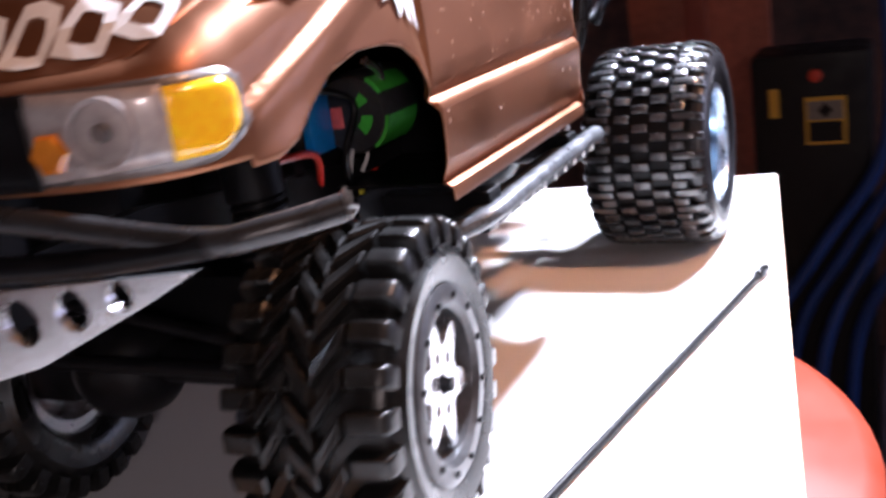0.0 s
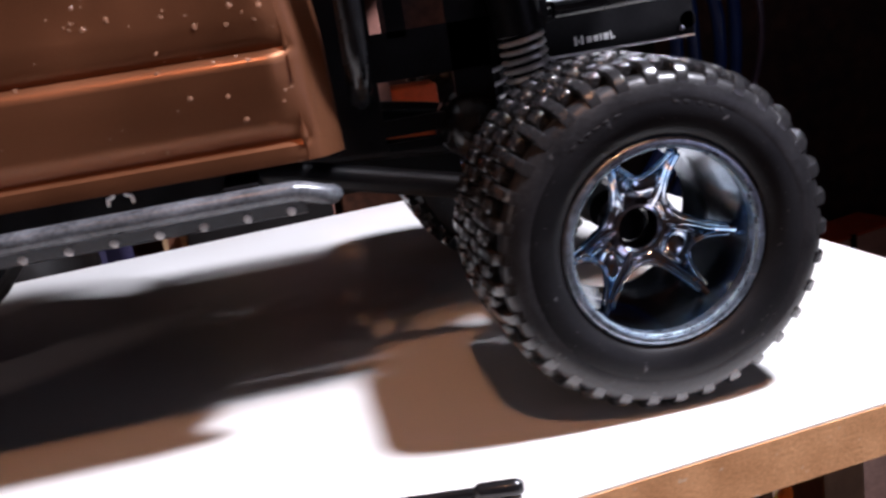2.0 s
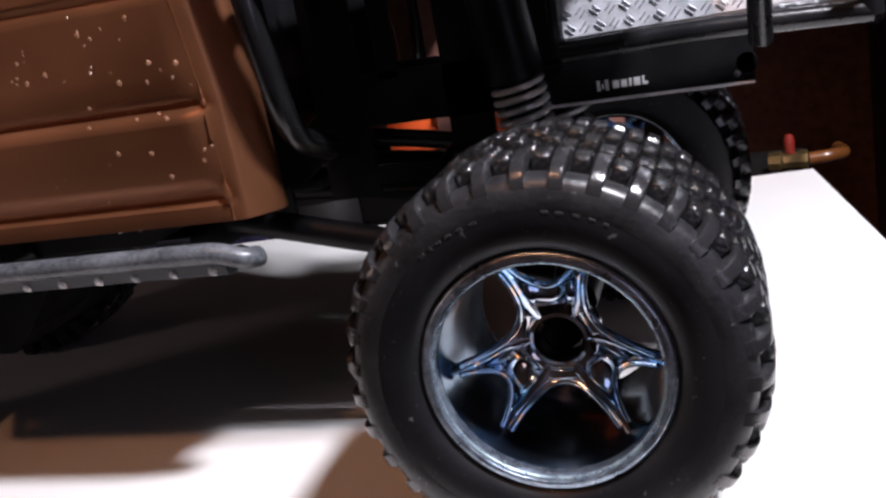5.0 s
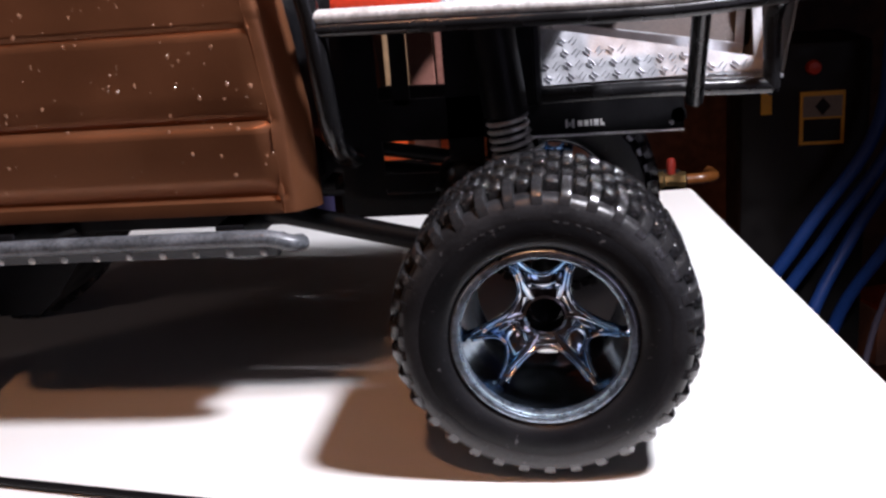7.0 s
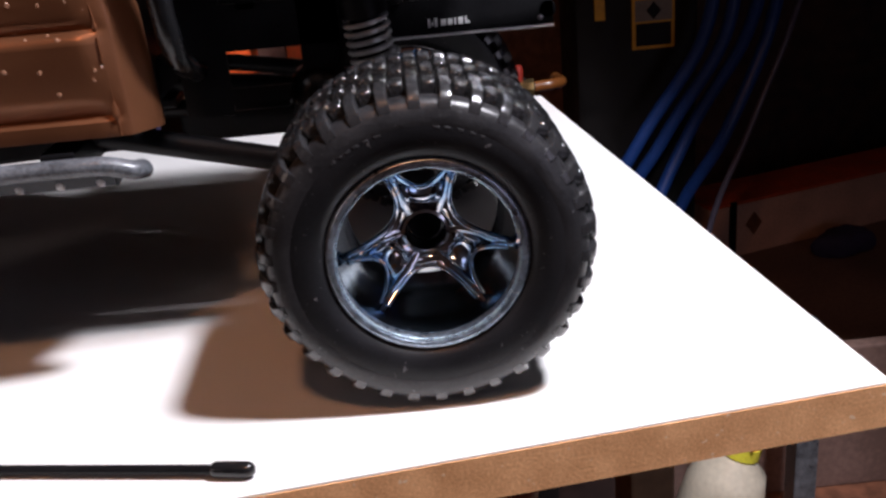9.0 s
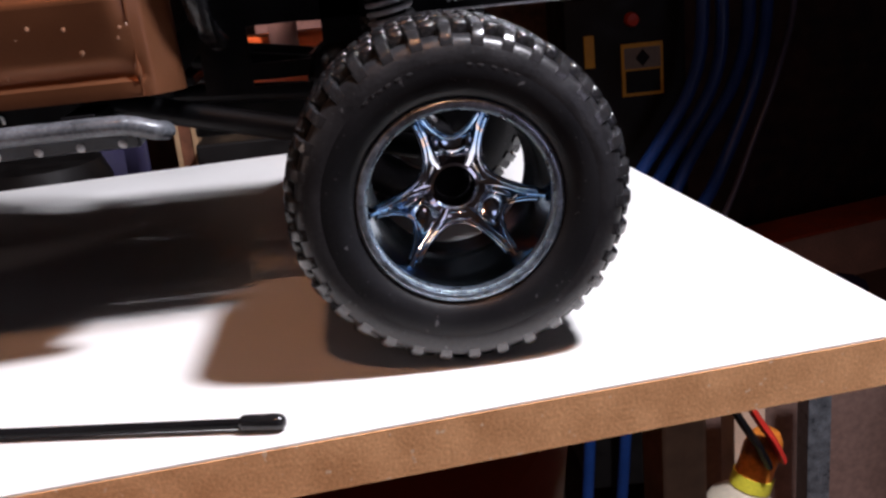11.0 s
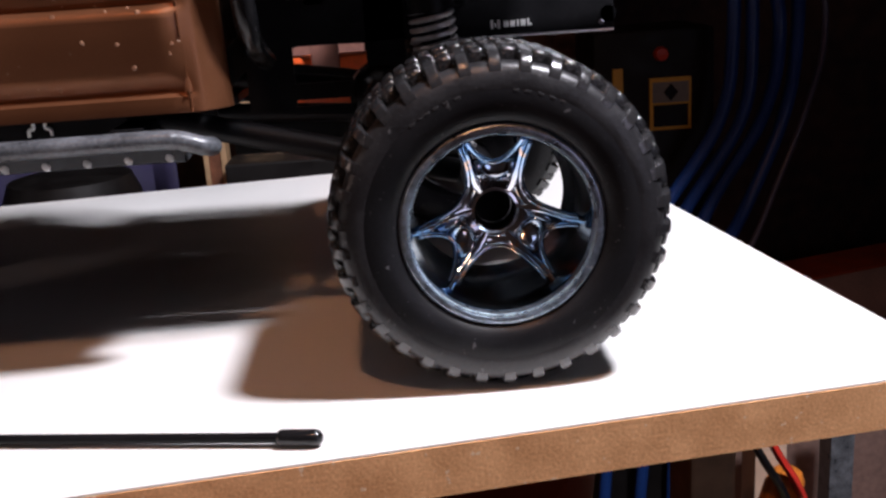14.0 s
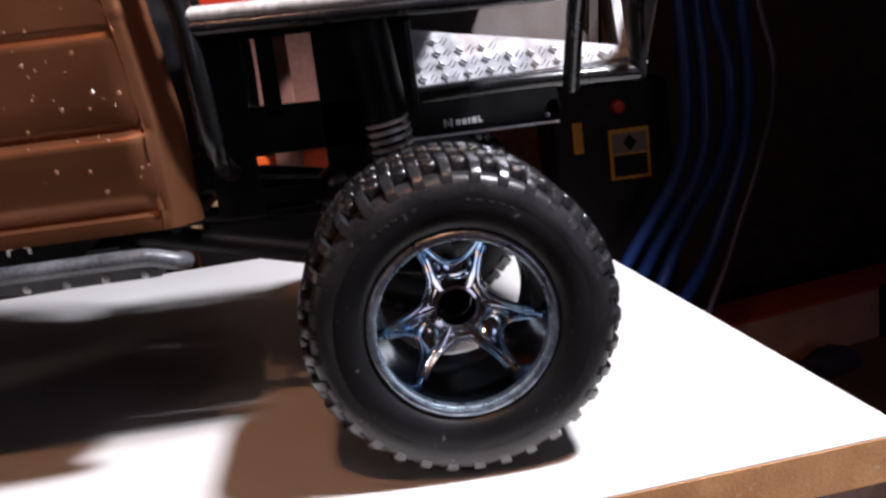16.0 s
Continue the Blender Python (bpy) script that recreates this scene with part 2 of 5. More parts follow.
def tube(bm, points, radius, sides=10, soft=True, n=8, radii=None, flat=1.0):
    """A round bar along the points, with closed ends."""
    line = smooth_line(points, n) if soft else [Vector(q) for q in points]
    rings = []
    up = Vector((0, 0, 1))
    for i, c in enumerate(line):
        d = (line[min(i + 1, len(line) - 1)] - line[max(i - 1, 0)]).normalized()
        if abs(d.dot(up)) > 0.97:
            up = Vector((0.1, 1, 0)).normalized()
        a = d.cross(up).normalized()
        b = a.cross(d).normalized()
        up = b
        r = radius if radii is None else radii[0] + (radii[1] - radii[0]) * i / (len(line) - 1)
        rings.append([bm.verts.new(c + (a * math.cos(2 * math.pi * k / sides) + b * flat * math.sin(2 * math.pi * k / sides)) * r) for k in range(sides)])
    for p, q in zip(rings, rings[1:]):
        for k in range(sides):
            bm.faces.new((p[k], p[(k + 1) % sides], q[(k + 1) % sides], q[k]))
    bm.faces.new(rings[0])
    bm.faces.new(rings[-1])
    return bm


def lathe(bm, outline, sides=64, axis="y", at=(0, 0, 0), closed=False):
    """Turns (along, radius) pairs about an axis."""
    rings = []
    for along, r in outline:
        ring = []
        for k in range(sides):
            a = 2 * math.pi * k / sides
            u, v = r * math.cos(a), r * math.sin(a)
            co = {"y": (u, along, v), "z": (u, v, along), "x": (along, u, v)}[axis]
            ring.append(bm.verts.new(Vector(co) + Vector(at)))
        rings.append(ring)
    pairs = list(zip(rings, rings[1:])) + ([(rings[-1], rings[0])] if closed else [])
    for p, q in pairs:
        for k in range(sides):
            bm.faces.new((p[k], p[(k + 1) % sides], q[(k + 1) % sides], q[k]))
    if not closed:
        for ring, (along, r) in ((rings[0], outline[0]), (rings[-1], outline[-1])):
            if r > 1e-5:
                bm.faces.new(ring)
    return bm


def prism(bm, outline, depth, m=None):
    """A flat plate of the given (x, z) outline, thick along y."""
    a = [bm.verts.new((x, 0, z)) for x, z in outline]
    b = [bm.verts.new((x, depth, z)) for x, z in outline]
    bm.faces.new(a)
    bm.faces.new(b[::-1])
    for i in range(len(a)):
        j = (i + 1) % len(a)
        bm.faces.new((a[i], b[i], b[j], a[j]))
    if m is not None:
        bmesh.ops.transform(bm, matrix=m, verts=a + b)
    return bm


def holed(bm, outline, holes, depth):
    """A plate in x and z with round holes through it."""
    from mathutils.geometry import delaunay_2d_cdt
    pts, faces = [Vector(p) for p in outline], [list(range(len(outline)))]
    for cx, cz, r in holes:
        base = len(pts)
        pts += [Vector((cx + r * math.cos(-2 * math.pi * k / 20), cz + r * math.sin(-2 * math.pi * k / 20))) for k in range(20)]
        faces.append(list(range(base, base + 20)))
    out = delaunay_2d_cdt(pts, [], faces, 1, 1e-6)
    keep = []
    for f in out[2]:
        cx, cz = (sum(out[0][i][a] for i in f) / len(f) for a in (0, 1))
        if all((cx - hx) ** 2 + (cz - hz) ** 2 > (0.98 * hr) ** 2 for hx, hz, hr in holes):
            keep.append(f)
    front = {i: bm.verts.new((out[0][i][0], 0, out[0][i][1])) for i in sorted({i for f in keep for i in f})}
    made = [bm.faces.new([front[i] for i in f]) for f in keep]
    ext = bmesh.ops.extrude_face_region(bm, geom=made)
    bmesh.ops.translate(bm, vec=(0, depth, 0), verts=[g for g in ext["geom"] if isinstance(g, bmesh.types.BMVert)])
    return bm


def solid(ob, thick):
    s = ob.modifiers.new("thickness", "SOLIDIFY")
    s.thickness, s.offset = thick, -1
    return ob


def ease(a, b, v):
    t = min(1.0, max(0.0, (v - a) / (b - a)))
    return t * t * (3 - 2 * t)


def table_of(pairs, v):
    """Straight-line reading between (v, value) pairs."""
    if v <= pairs[0][0]:
        return pairs[0][1]
    for (a, p), (b, q) in zip(pairs, pairs[1:]):
        if v <= b:
            return p + (q - p) * (v - a) / (b - a)
    return pairs[-1][1]


# ---- room ----
def slab(name, lo, hi, material, label, category):
    return tagged(part(name, box(bmesh.new(), lo, hi), material, smooth=False), label, category, kind="structure")


slab("floor", (-2.0, -2.0, -0.80), (2.0, 2.0, -0.75), FLOOR, "dark brown worn floor of the workshop", "floor")
slab("wall_north", (-2.0, 1.60, -0.75), (2.0, 1.70, 1.70), DARKWALL, "dark stained wooden wall behind the bench", "wall")
slab("wall_south", (-2.0, -1.70, -0.75), (2.0, -1.60, 1.70), PLASTER, "unseen beige wall added to reflect in chrome and paint", "wall")
slab("wall_east", (1.60, -1.60, -0.75), (1.70, 1.60, 1.70), DARKWALL, "dark stained wooden wall of the workshop", "wall")
slab("wall_west", (-1.70, -1.60, -0.75), (-1.60, 1.60, 1.70), DARKWALL, "dark stained wooden wall of the workshop", "wall")
slab("ceiling", (-1.70, -1.70, 1.70), (1.70, 1.70, 1.76), CEILING, "unseen pale ceiling added to bounce light", "ceiling")

# ---- white board on an orange stool ----
TURN = math.radians(7.27)
BOARD = Matrix.Rotation(TURN, 4, "Z")
U0, U1, V0, V1 = -0.86, 0.1726, -0.0375, 0.4711
board = thing("work_board", "white laminated particle board with bare brown edges", "board")
part("core", box(bmesh.new(), (U0, V0, -0.0205), (U1, V1, -0.0012)), CORE, board, "bare brown particle board edge", False, BOARD)
part("laminate", box(bmesh.new(), (U0, V0 + 0.0003, -0.0012), (U1 - 0.0003, V1, 0.0), 0.0003), LAMINATE, board, "glossy white laminate", False, BOARD)
for u, v in ((0.107, 0.060), (-0.62, 0.22)):
    leg = part("support_post", box(bmesh.new(), (u - 0.0115, v - 0.013, -0.75), (u + 0.0115, v + 0.013, -0.0205), 0.002), TAN, None, "", False, BOARD)
    tagged(leg, "square tan wooden post under the white board", "post", "posts under the board")
stool = thing("stool", "round orange plastic stool seat below the white board", "stool", pose(-0.20, 0.15, 0))
part("seat", lathe(bmesh.new(), [(-0.135, 0.0), (-0.135, 0.235), (-0.125, 0.252), (-0.085, 0.257), (-0.066, 0.252), (-0.060, 0.242), (-0.060, 0.0)], 72, "z"), ORANGE, stool)
part("column", lathe(bmesh.new(), [(-0.75, 0.16), (-0.735, 0.16), (-0.72, 0.03), (-0.135, 0.028)], 32, "z"), GREYDULL, stool)
for dx in (-0.12, 0.12):
    b = part("spacer_block", box(bmesh.new(), (dx - 0.20 - 0.02, 0.05, -0.060), (dx - 0.20 + 0.02, 0.25, -0.0205), 0.002), TAN, None, "", False)
    tagged(b, "tan wooden block between stool seat and board", "wood block", "blocks under the board")

# antenna rod lying on the board
rod = thing("antenna_rod", "thin black plastic antenna rod lying on the white board", "antenna rod")
TIP, TAIL = Vector((-0.0706, -0.0360, 0.0034)), Vector((-0.405, 0.0235, 0.0021))
d = (TAIL - TIP).normalized()
part("shaft", tube(bmesh.new(), [TIP + d * 0.012, TIP + d * 0.15, TAIL], 0.0019, 12), BLACK, rod)
cap = lathe(bmesh.new(), [(0.0, 0.0), (0.0002, 0.0012), (0.0008, 0.0021), (0.0018, 0.0028), (0.0032, 0.0031), (0.0150, 0.0031), (0.0162, 0.0026), (0.0168, 0.0019)], 20, "x")
part("cap", cap, GLOSSBLACK, rod, "glossy black rounded tip cap", True, Matrix.Translation(TIP) @ d.to_track_quat("X", "Z").to_matrix().to_4x4())

# ---- model truck ----
truck = thing("model_truck", "copper brown model pickup truck with black chassis, big tyres, no tailgate", "model truck", group="")
MID = 0.15


def tyre_carcass(R, width, bead, high):
    """A tyre about the y axis, lip side at y = 0, without its tread."""
    c = R - high
    half = [(0.004, bead - 0.003), (0.0005, bead), (-0.0008, bead + 0.0022), (-0.0020, bead + 0.0060), (-0.0026, bead + 0.0110), (-0.0006, c - 0.0060), (0.0010, c - 0.0032), (0.0036, c - 0.0012), (0.0075, c - 0.0003), (0.0130, c)]
    return lathe(bmesh.new(), half + [(width / 2, c + 0.0008)] + [(width - a, r) for a, r in half[::-1]], 96, "y", closed=True)


def lug_mesh(R, profile, wide, floor, twist=0.0, soft=False):
    """A moulded tread block on top of the wheel: (y, r) outline carried a small way round."""
    bm = bmesh.new()
    rings = []
    yc = sum(y for y, r in profile) / len(profile)
    steps = ((-0.5, 0.0020), (-0.45, 0.0006), (-0.36, 0.0001), (0.0, 0.0), (0.36, 0.0001), (0.45, 0.0006), (0.5, 0.0020)) if soft else ((-0.5, 0.0013), (-0.39, 0.0001), (-0.28, 0.0), (0.28, 0.0), (0.39, 0.0001), (0.5, 0.0013))
    for s, low in steps:
        ring = []
        for y, r in profile:
            ang = math.pi / 2 + s * wide / R + twist * (y - yc)
            rr = r - (low if r > floor + 0.001 else 0.0)
            ring.append(bm.verts.new((rr * math.cos(ang), y, rr * math.sin(ang))))
        rings.append(ring)
    for p, q in zip(rings, rings[1:]):
        for k in range(len(p)):
            bm.faces.new((p[k], p[(k + 1) % len(p)], q[(k + 1) % len(p)], q[k]))
    bm.faces.new(rings[0][::-1])
    bm.faces.new(rings[-1])
    return bm


def tread(wheel, R, width, lugs, edge_long, edge_wide, rows, row_wide, high, material, offs, twist=0.0, far_off=0.5, edge_material=None, rounded=False):
    """All tread blocks of a tyre, alike ones on one mesh."""
    c = R - high
    pitch = 2 * math.pi * R / lugs

    def edge(long):
        if rounded:
            return [(-0.0008, c - 0.0050), (-0.0027, R - 0.0078), (-0.0024, R - 0.0062), (-0.0015, R - 0.0042), (0.0001, R - 0.0024), (0.0026, R - 0.0010), (0.0062, R - 0.0001), (long - 0.0010, R + 0.0003), (long, R - 0.0006), (long, c - 0.001), (0.006, c - 0.006)]
        return [(-0.0014, c - 0.0034), (-0.0012, c - 0.0012), (-0.0008, R - 0.0026), (0.0001, R - 0.0011), (0.0016, R - 0.0003), (0.0045, R), (long - 0.0010, R + 0.0003), (long, R - 0.0006), (long, c - 0.001), (0.006, c - 0.006)]

    kinds = []
    near = edge(edge_long)
    kinds.append((near, edge_wide, 0.0, 0.0))
    kinds.append(([(width - y, r) for y, r in near][::-1], edge_wide, far_off, 0.0))
    for j, (y, wide) in enumerate(rows):
        pr = [(y - wide / 2, c - 0.001), (y - wide / 2 + 0.0002, R - 0.0005), (y - wide / 2 + 0.0008, R + 0.0003), (y + wide / 2 - 0.0008, R + 0.0003), (y + wide / 2 - 0.0002, R - 0.0005), (y + wide / 2, c - 0.001)]
        if rounded:
            pr = [(y - wide * 0.5, c - 0.001), (y - wide * 0.485, R - 0.0014), (y - wide * 0.43, R - 0.0003), (y - wide * 0.30, R + 0.0003), (y + wide * 0.30, R + 0.0003), (y + wide * 0.43, R - 0.0003), (y + wide * 0.485, R - 0.0014), (y + wide * 0.5, c - 0.001)]
        kinds.append((pr, row_wide, offs[j], twist * (-1) ** j))
    for n, (profile, wide, off, tw) in enumerate(kinds):
        first = None
        for i in range(lugs):
            if first is None:
                first = part("tread_lug", lug_mesh(R, profile, pitch * wide, c, tw, rounded and n > 1), (edge_material or material) if n < 2 else material, wheel, "", n < 2 or rounded)
                ob = first
            else:
                ob = new("tread_lug", first.data)
                ob.parent = wheel
            ob.matrix_basis = Matrix.Rotation((i + off) * 2 * math.pi / lugs, 4, "Y")


def rear_wheel():
    """Deep-dished five-spoke wheel, axle along y, lip in the plane y = 0."""
    w = thing("wheel", "", "")
    part("tyre", tyre_carcass(0.0655, 0.071, 0.0385, 0.0046), RUBBER, w, "black knobbly off-road tyre")
    tread(w, 0.0655, 0.071, 34, 0.0160, 0.40, [(0.0128, 0.0104), (0.0242, 0.0112), (0.0355, 0.0116), (0.0468, 0.0112), (0.0582, 0.0104)], 0.47, 0.0046, LUG, (0.50, 0.0, 0.50, 0.0, 0.50), 0.0, 0.0, LUGEDGE, True)
    part("sidewall", lathe(bmesh.new(), [(0.0003, 0.0387), (-0.0016, 0.0404), (-0.0032, 0.0432), (-0.0039, 0.0468), (-0.0038, 0.0503), (-0.0032, 0.0537), (-0.0022, 0.0567), (-0.0010, 0.0590), (0.0006, 0.0603), (0.0030, 0.0609), (0.0050, 0.0600), (0.0010, 0.0395)], 96, closed=True), SIDEWALL, w, "smooth dull black sidewall")
    part("shoulder_band", lathe(bmesh.new(), [(0.0000, 0.0510), (-0.0036, 0.0516), (-0.0037, 0.0530), (-0.0035, 0.0550), (-0.0029, 0.0572), (-0.0020, 0.0590), (-0.0009, 0.0603), (0.0012, 0.0611), (0.0050, 0.0610), (0.0050, 0.0560)], 136, closed=True), SHOULDER, w, "scuffed tyre shoulder, greyed for the sheen on its curve")
    part("lip", lathe(bmesh.new(), [(0.0040, 0.0394), (0.0004, 0.0390), (-0.0010, 0.0382), (-0.0014, 0.0374), (-0.0012, 0.0358), (0.0002, 0.0352), (0.006, 0.0350), (0.006, 0.0394)], 96, closed=True), RIM_EDGE, w, "scuffed dark blue chrome lip")
    ring = [(0.0008 * math.cos(2 * math.pi * k / 8), 0.0353 + 0.0008 * math.sin(2 * math.pi * k / 8)) for k in range(8)]
    part("lip_edge", lathe(bmesh.new(), ring, 96, closed=True), EDGEBLUE, w, "bright inner edge of the lip")
    part("inner_lip", lathe(bmesh.new(), [(0.0055, 0.0348), (0.0110, 0.0341), (0.0165, 0.0336), (0.0165, 0.0352), (0.0055, 0.0360)], 72, closed=True), DARKCHROME, w)
    part("barrel", lathe(bmesh.new(), [(0.0165, 0.0337), (0.030, 0.0328), (0.060, 0.0328), (0.0665, 0.0375), (0.0665, 0.039), (0.060, 0.0345), (0.030, 0.0348), (0.0165, 0.0360)], 72, closed=True), DARKCHROME, w, "deep blue chrome barrel")
    part("sidewall", lathe(bmesh.new(), [(0.0707, 0.0390), (0.0722, 0.0407), (0.0734, 0.0445), (0.0744, 0.0495), (0.0740, 0.0540), (0.0732, 0.0562), (0.0700, 0.0555), (0.0700, 0.0395)], 96, closed=True), SIDEWALL, w)
    part("inner_edge", lathe(bmesh.new(), [(0.0668, 0.0352), (0.0676, 0.0362), (0.0676, 0.0390), (0.0664, 0.0394), (0.0655, 0.0372)], 72, closed=True), SILVERPAINT, w, "pale inner rim edge")
    # moulded lettering on the sidewall, too worn to read
    for deg, wide in ((127, 0.0022), (123, 0.0012), (119.5, 0.0020), (115.5, 0.0022), (111, 0.0020), (106, 0.0024), (82, 0.0022), (77.5, 0.0024), (72, 0.0020), (67, 0.0022), (62.5, 0.0016)):
        part("sidewall_mark", box(bmesh.new(), (-wide / 2, -0.0039, 0.0506), (wide / 2, -0.0026, 0.0516), 0.0002), MARKGREY, w, "", False, Matrix.Rotation(math.radians(90 - deg), 4, "Y"))
    hub = bmesh.new()
    lathe(hub, [(0.0285, 0.0074), (0.0262, 0.0076), (0.0252, 0.0084), (0.0256, 0.0096), (0.0275, 0.0108), (0.038, 0.0125), (0.038, 0.0074)], 40, closed=True)
    part("hub", hub, CHROME, w)
    part("axle_nut", lathe(bmesh.new(), [(0.036, 0.0), (0.036, 0.0070), (0.044, 0.0074), (0.044, 0.0)], 24), BLACK, w)

    def at(r, deg, y):
        return Vector((r * math.cos(math.radians(deg)), y, r * math.sin(math.radians(deg))))

    for i in range(3):
        mid = 90 + 120 * i
        # twin arms that fork from the hub
        for s in (-1, 1):
            web = bmesh.new()
            prev = None
            for k in range(15):
                f = k / 14
                r = 0.0095 + f * 0.0248
                deg = mid + s * (33 - 10 * ease(0.0, 0.75, f))
                y = 0.0268 - 0.0105 * f - 0.0022 * f * f
                h = 0.0017 + 0.0034 * (1 - f) ** 3
                c = at(r, deg, y)
                side = at(1, deg + 90, 0)
                row = [web.verts.new(c + side * (u * h) + Vector((0, dy, 0))) for u, dy in ((-1, 0.0006), (-0.55, -0.0010), (0, -0.0014), (0.55, -0.0010), (1, 0.0006), (0.75, 0.0040), (-0.75, 0.0040))]
                if prev:
                    for q in range(7):
                        web.faces.new((prev[q], prev[(q + 1) % 7], row[(q + 1) % 7], row[q]))
                else:
                    web.faces.new(row)
                prev = row
            web.faces.new(prev)
            part("spoke", web, CHROME, w)
        # wide arch to the next pair and short arch inside the pair
        wide = [(0.0315, 25.5, 0.0148), (0.0250, 27.5, 0.0190), (0.0190, 33, 0.0220), (0.0152, 43, 0.0240), (0.0138, 60, 0.0248), (0.0152, 77, 0.0240), (0.0190, 87, 0.0220), (0.0250, 92.5, 0.0190), (0.0315, 94.5, 0.0148)]
        part("spoke_arch", tube(bmesh.new(), [at(r, mid + d, y) for r, d, y in wide], 0.0013, 10, True, 6), CHROME, w)
        close = [(0.0320, 20.0, 0.0150), (0.0270, 17.5, 0.0180), (0.0225, 11, 0.0206), (0.0205, 0, 0.0214), (0.0225, -11, 0.0206), (0.0270, -17.5, 0.0180), (0.0320, -20.0, 0.0150)]
        part("spoke_arch", tube(bmesh.new(), [at(r, mid + d, y) for r, d, y in close], 0.0012, 10, True, 6), CHROME, w)
        fill = bmesh.new()
        a0 = [fill.verts.new(at(0.0095, mid - 36 + 72 * k / 8, 0.0272)) for k in range(9)]
        a1 = [fill.verts.new(at(0.0205 + 0.004 * abs(k / 4 - 1) ** 2, mid - 20 + 40 * k / 8, 0.0220 - 0.002 * abs(k / 4 - 1) ** 2)) for k in range(9)]
        for k in range(8):
            fill.faces.new((a0[k], a0[k + 1], a1[k + 1], a1[k]))
        solid(part("spoke_web", fill, CHROME, w), 0.0015)
        fill = bmesh.new()
        a0 = [fill.verts.new(at(0.0095, mid + 30 + 60 * k / 8, 0.0272)) for k in range(9)]
        a1 = [fill.verts.new(at(0.0137 + 0.0022 * abs(k / 4 - 1) ** 2, mid + 40 + 40 * k / 8, 0.0249)) for k in range(9)]
        for k in range(8):
            fill.faces.new((a0[k], a0[k + 1], a1[k + 1], a1[k]))
        solid(part("spoke_web", fill, CHROME, w), 0.0015)
    return w


def front_wheel():
    """Silver star wheel with a grey clamping ring and a deep crawler tyre."""
    w = thing("wheel", "", "")
    part("tyre", tyre_carcass(0.0598, 0.056, 0.0345, 0.0066), RUBBER_OLD, w, "black crawler tyre with wavy tread")
    tread(w, 0.0598, 0.056, 26, 0.0130, 0.52, [(0.0195, 0.0105), (0.0290, 0.0090), (0.0385, 0.0100)], 0.50, 0.0066, RUBBER_OLD, (0.5, 0.0, 0.5), 22.0)
    part("clamp_ring", lathe(bmesh.new(), [(0.004, 0.0362), (-0.0012, 0.0358), (-0.0024, 0.0340), (-0.0022, 0.0290), (0.0, 0.0270), (0.006, 0.0268), (0.006, 0.0362)], 72, closed=True), GREYRING, w, "dark grey clamping ring")
    part("barrel", lathe(bmesh.new(), [(0.006, 0.0272), (0.050, 0.0262), (0.050, 0.0345), (0.006, 0.0345)], 64, closed=True), SILVER, w)
    star = bmesh.new()
    out = []
    for k in range(60):
        a = 2 * math.pi * k / 60
        lobe = 0.5 + 0.5 * math.cos(6 * a)
        out.append(((0.0135 + 0.0125 * lobe ** 1.4) * math.cos(a), (0.0135 + 0.0125 * lobe ** 1.4) * math.sin(a)))
    holed(star, out, [(0.0, 0.0, 0.0042)] + [(0.0105 * math.cos(2 * math.pi * (k + 0.5) / 6 + 0.52), 0.0105 * math.sin(2 * math.pi * (k + 0.5) / 6 + 0.52), 0.0024) for k in range(6)], 0.005)
    part("star", star, SILVER, w, "silver star spokes with round holes", False, pose(0, 0.002, 0))
    part("axle_nut", lathe(bmesh.new(), [(-0.002, 0.0), (-0.0015, 0.0028), (0.003, 0.0036), (0.010, 0.0036)], 6), BLACK, w)
    for k in range(12):
        a = 2 * math.pi * k / 12
        part("ring_screw", lathe(bmesh.new(), [(-0.0036, 0.0), (-0.0034, 0.0013), (-0.001, 0.0014)], 8, at=(0.0315 * math.cos(a), 0, 0.0315 * math.sin(a))), BLACK, w)
    return w


RW = rear_wheel()
RW.parent = truck
RW.matrix_basis = pose(0, 0, 0.0656)
far = copy_thing(RW, pose(0, 2 * MID, 0.0656, 0, 0, 180))
FW = front_wheel()
FW.parent = truck
FW.matrix_basis = pose(-0.365, 0.034, 0.0600, 0, 20, 6)
copy_thing(FW, pose(-0.365, 2 * MID - 0.034, 0.0600, 0, 0, 186))

# -- body shell --
PLAN = smooth_line([(-0.1045, 0.0690, 0), (-0.1038, 0.0650, 0), (-0.1050, 0.0612, 0), (-0.1078, 0.0578, 0), (-0.1108, 0.0546, 0), (-0.1138, 0.0522, 0), (-0.1185, 0.0514, 0), (-0.126, 0.0513, 0), (-0.20, 0.0513, 0), (-0.27, 0.0513, 0),
                    (-0.302, 0.0513, 0), (-0.31, 0.0513, 0), (-0.34, 0.0513, 0), (-0.38, 0.0513, 0), (-0.415, 0.0515, 0), (-0.436, 0.0540, 0), (-0.450, 0.0615, 0), (-0.459, 0.0765, 0),
                    (-0.4635, 0.100, 0), (-0.465, 0.125, 0), (-0.465, 0.150, 0)], 10)
ARCH = [(-0.4180, 0.1545), (-0.4080, 0.1580), (-0.3980, 0.1660), (-0.3850, 0.1735), (-0.3650, 0.1780), (-0.3450, 0.1775), (-0.3320, 0.1750), (-0.3220, 0.1690),
        (-0.3150, 0.1590), (-0.3095, 0.1440), (-0.3050, 0.1250), (-0.3020, 0.1100)]
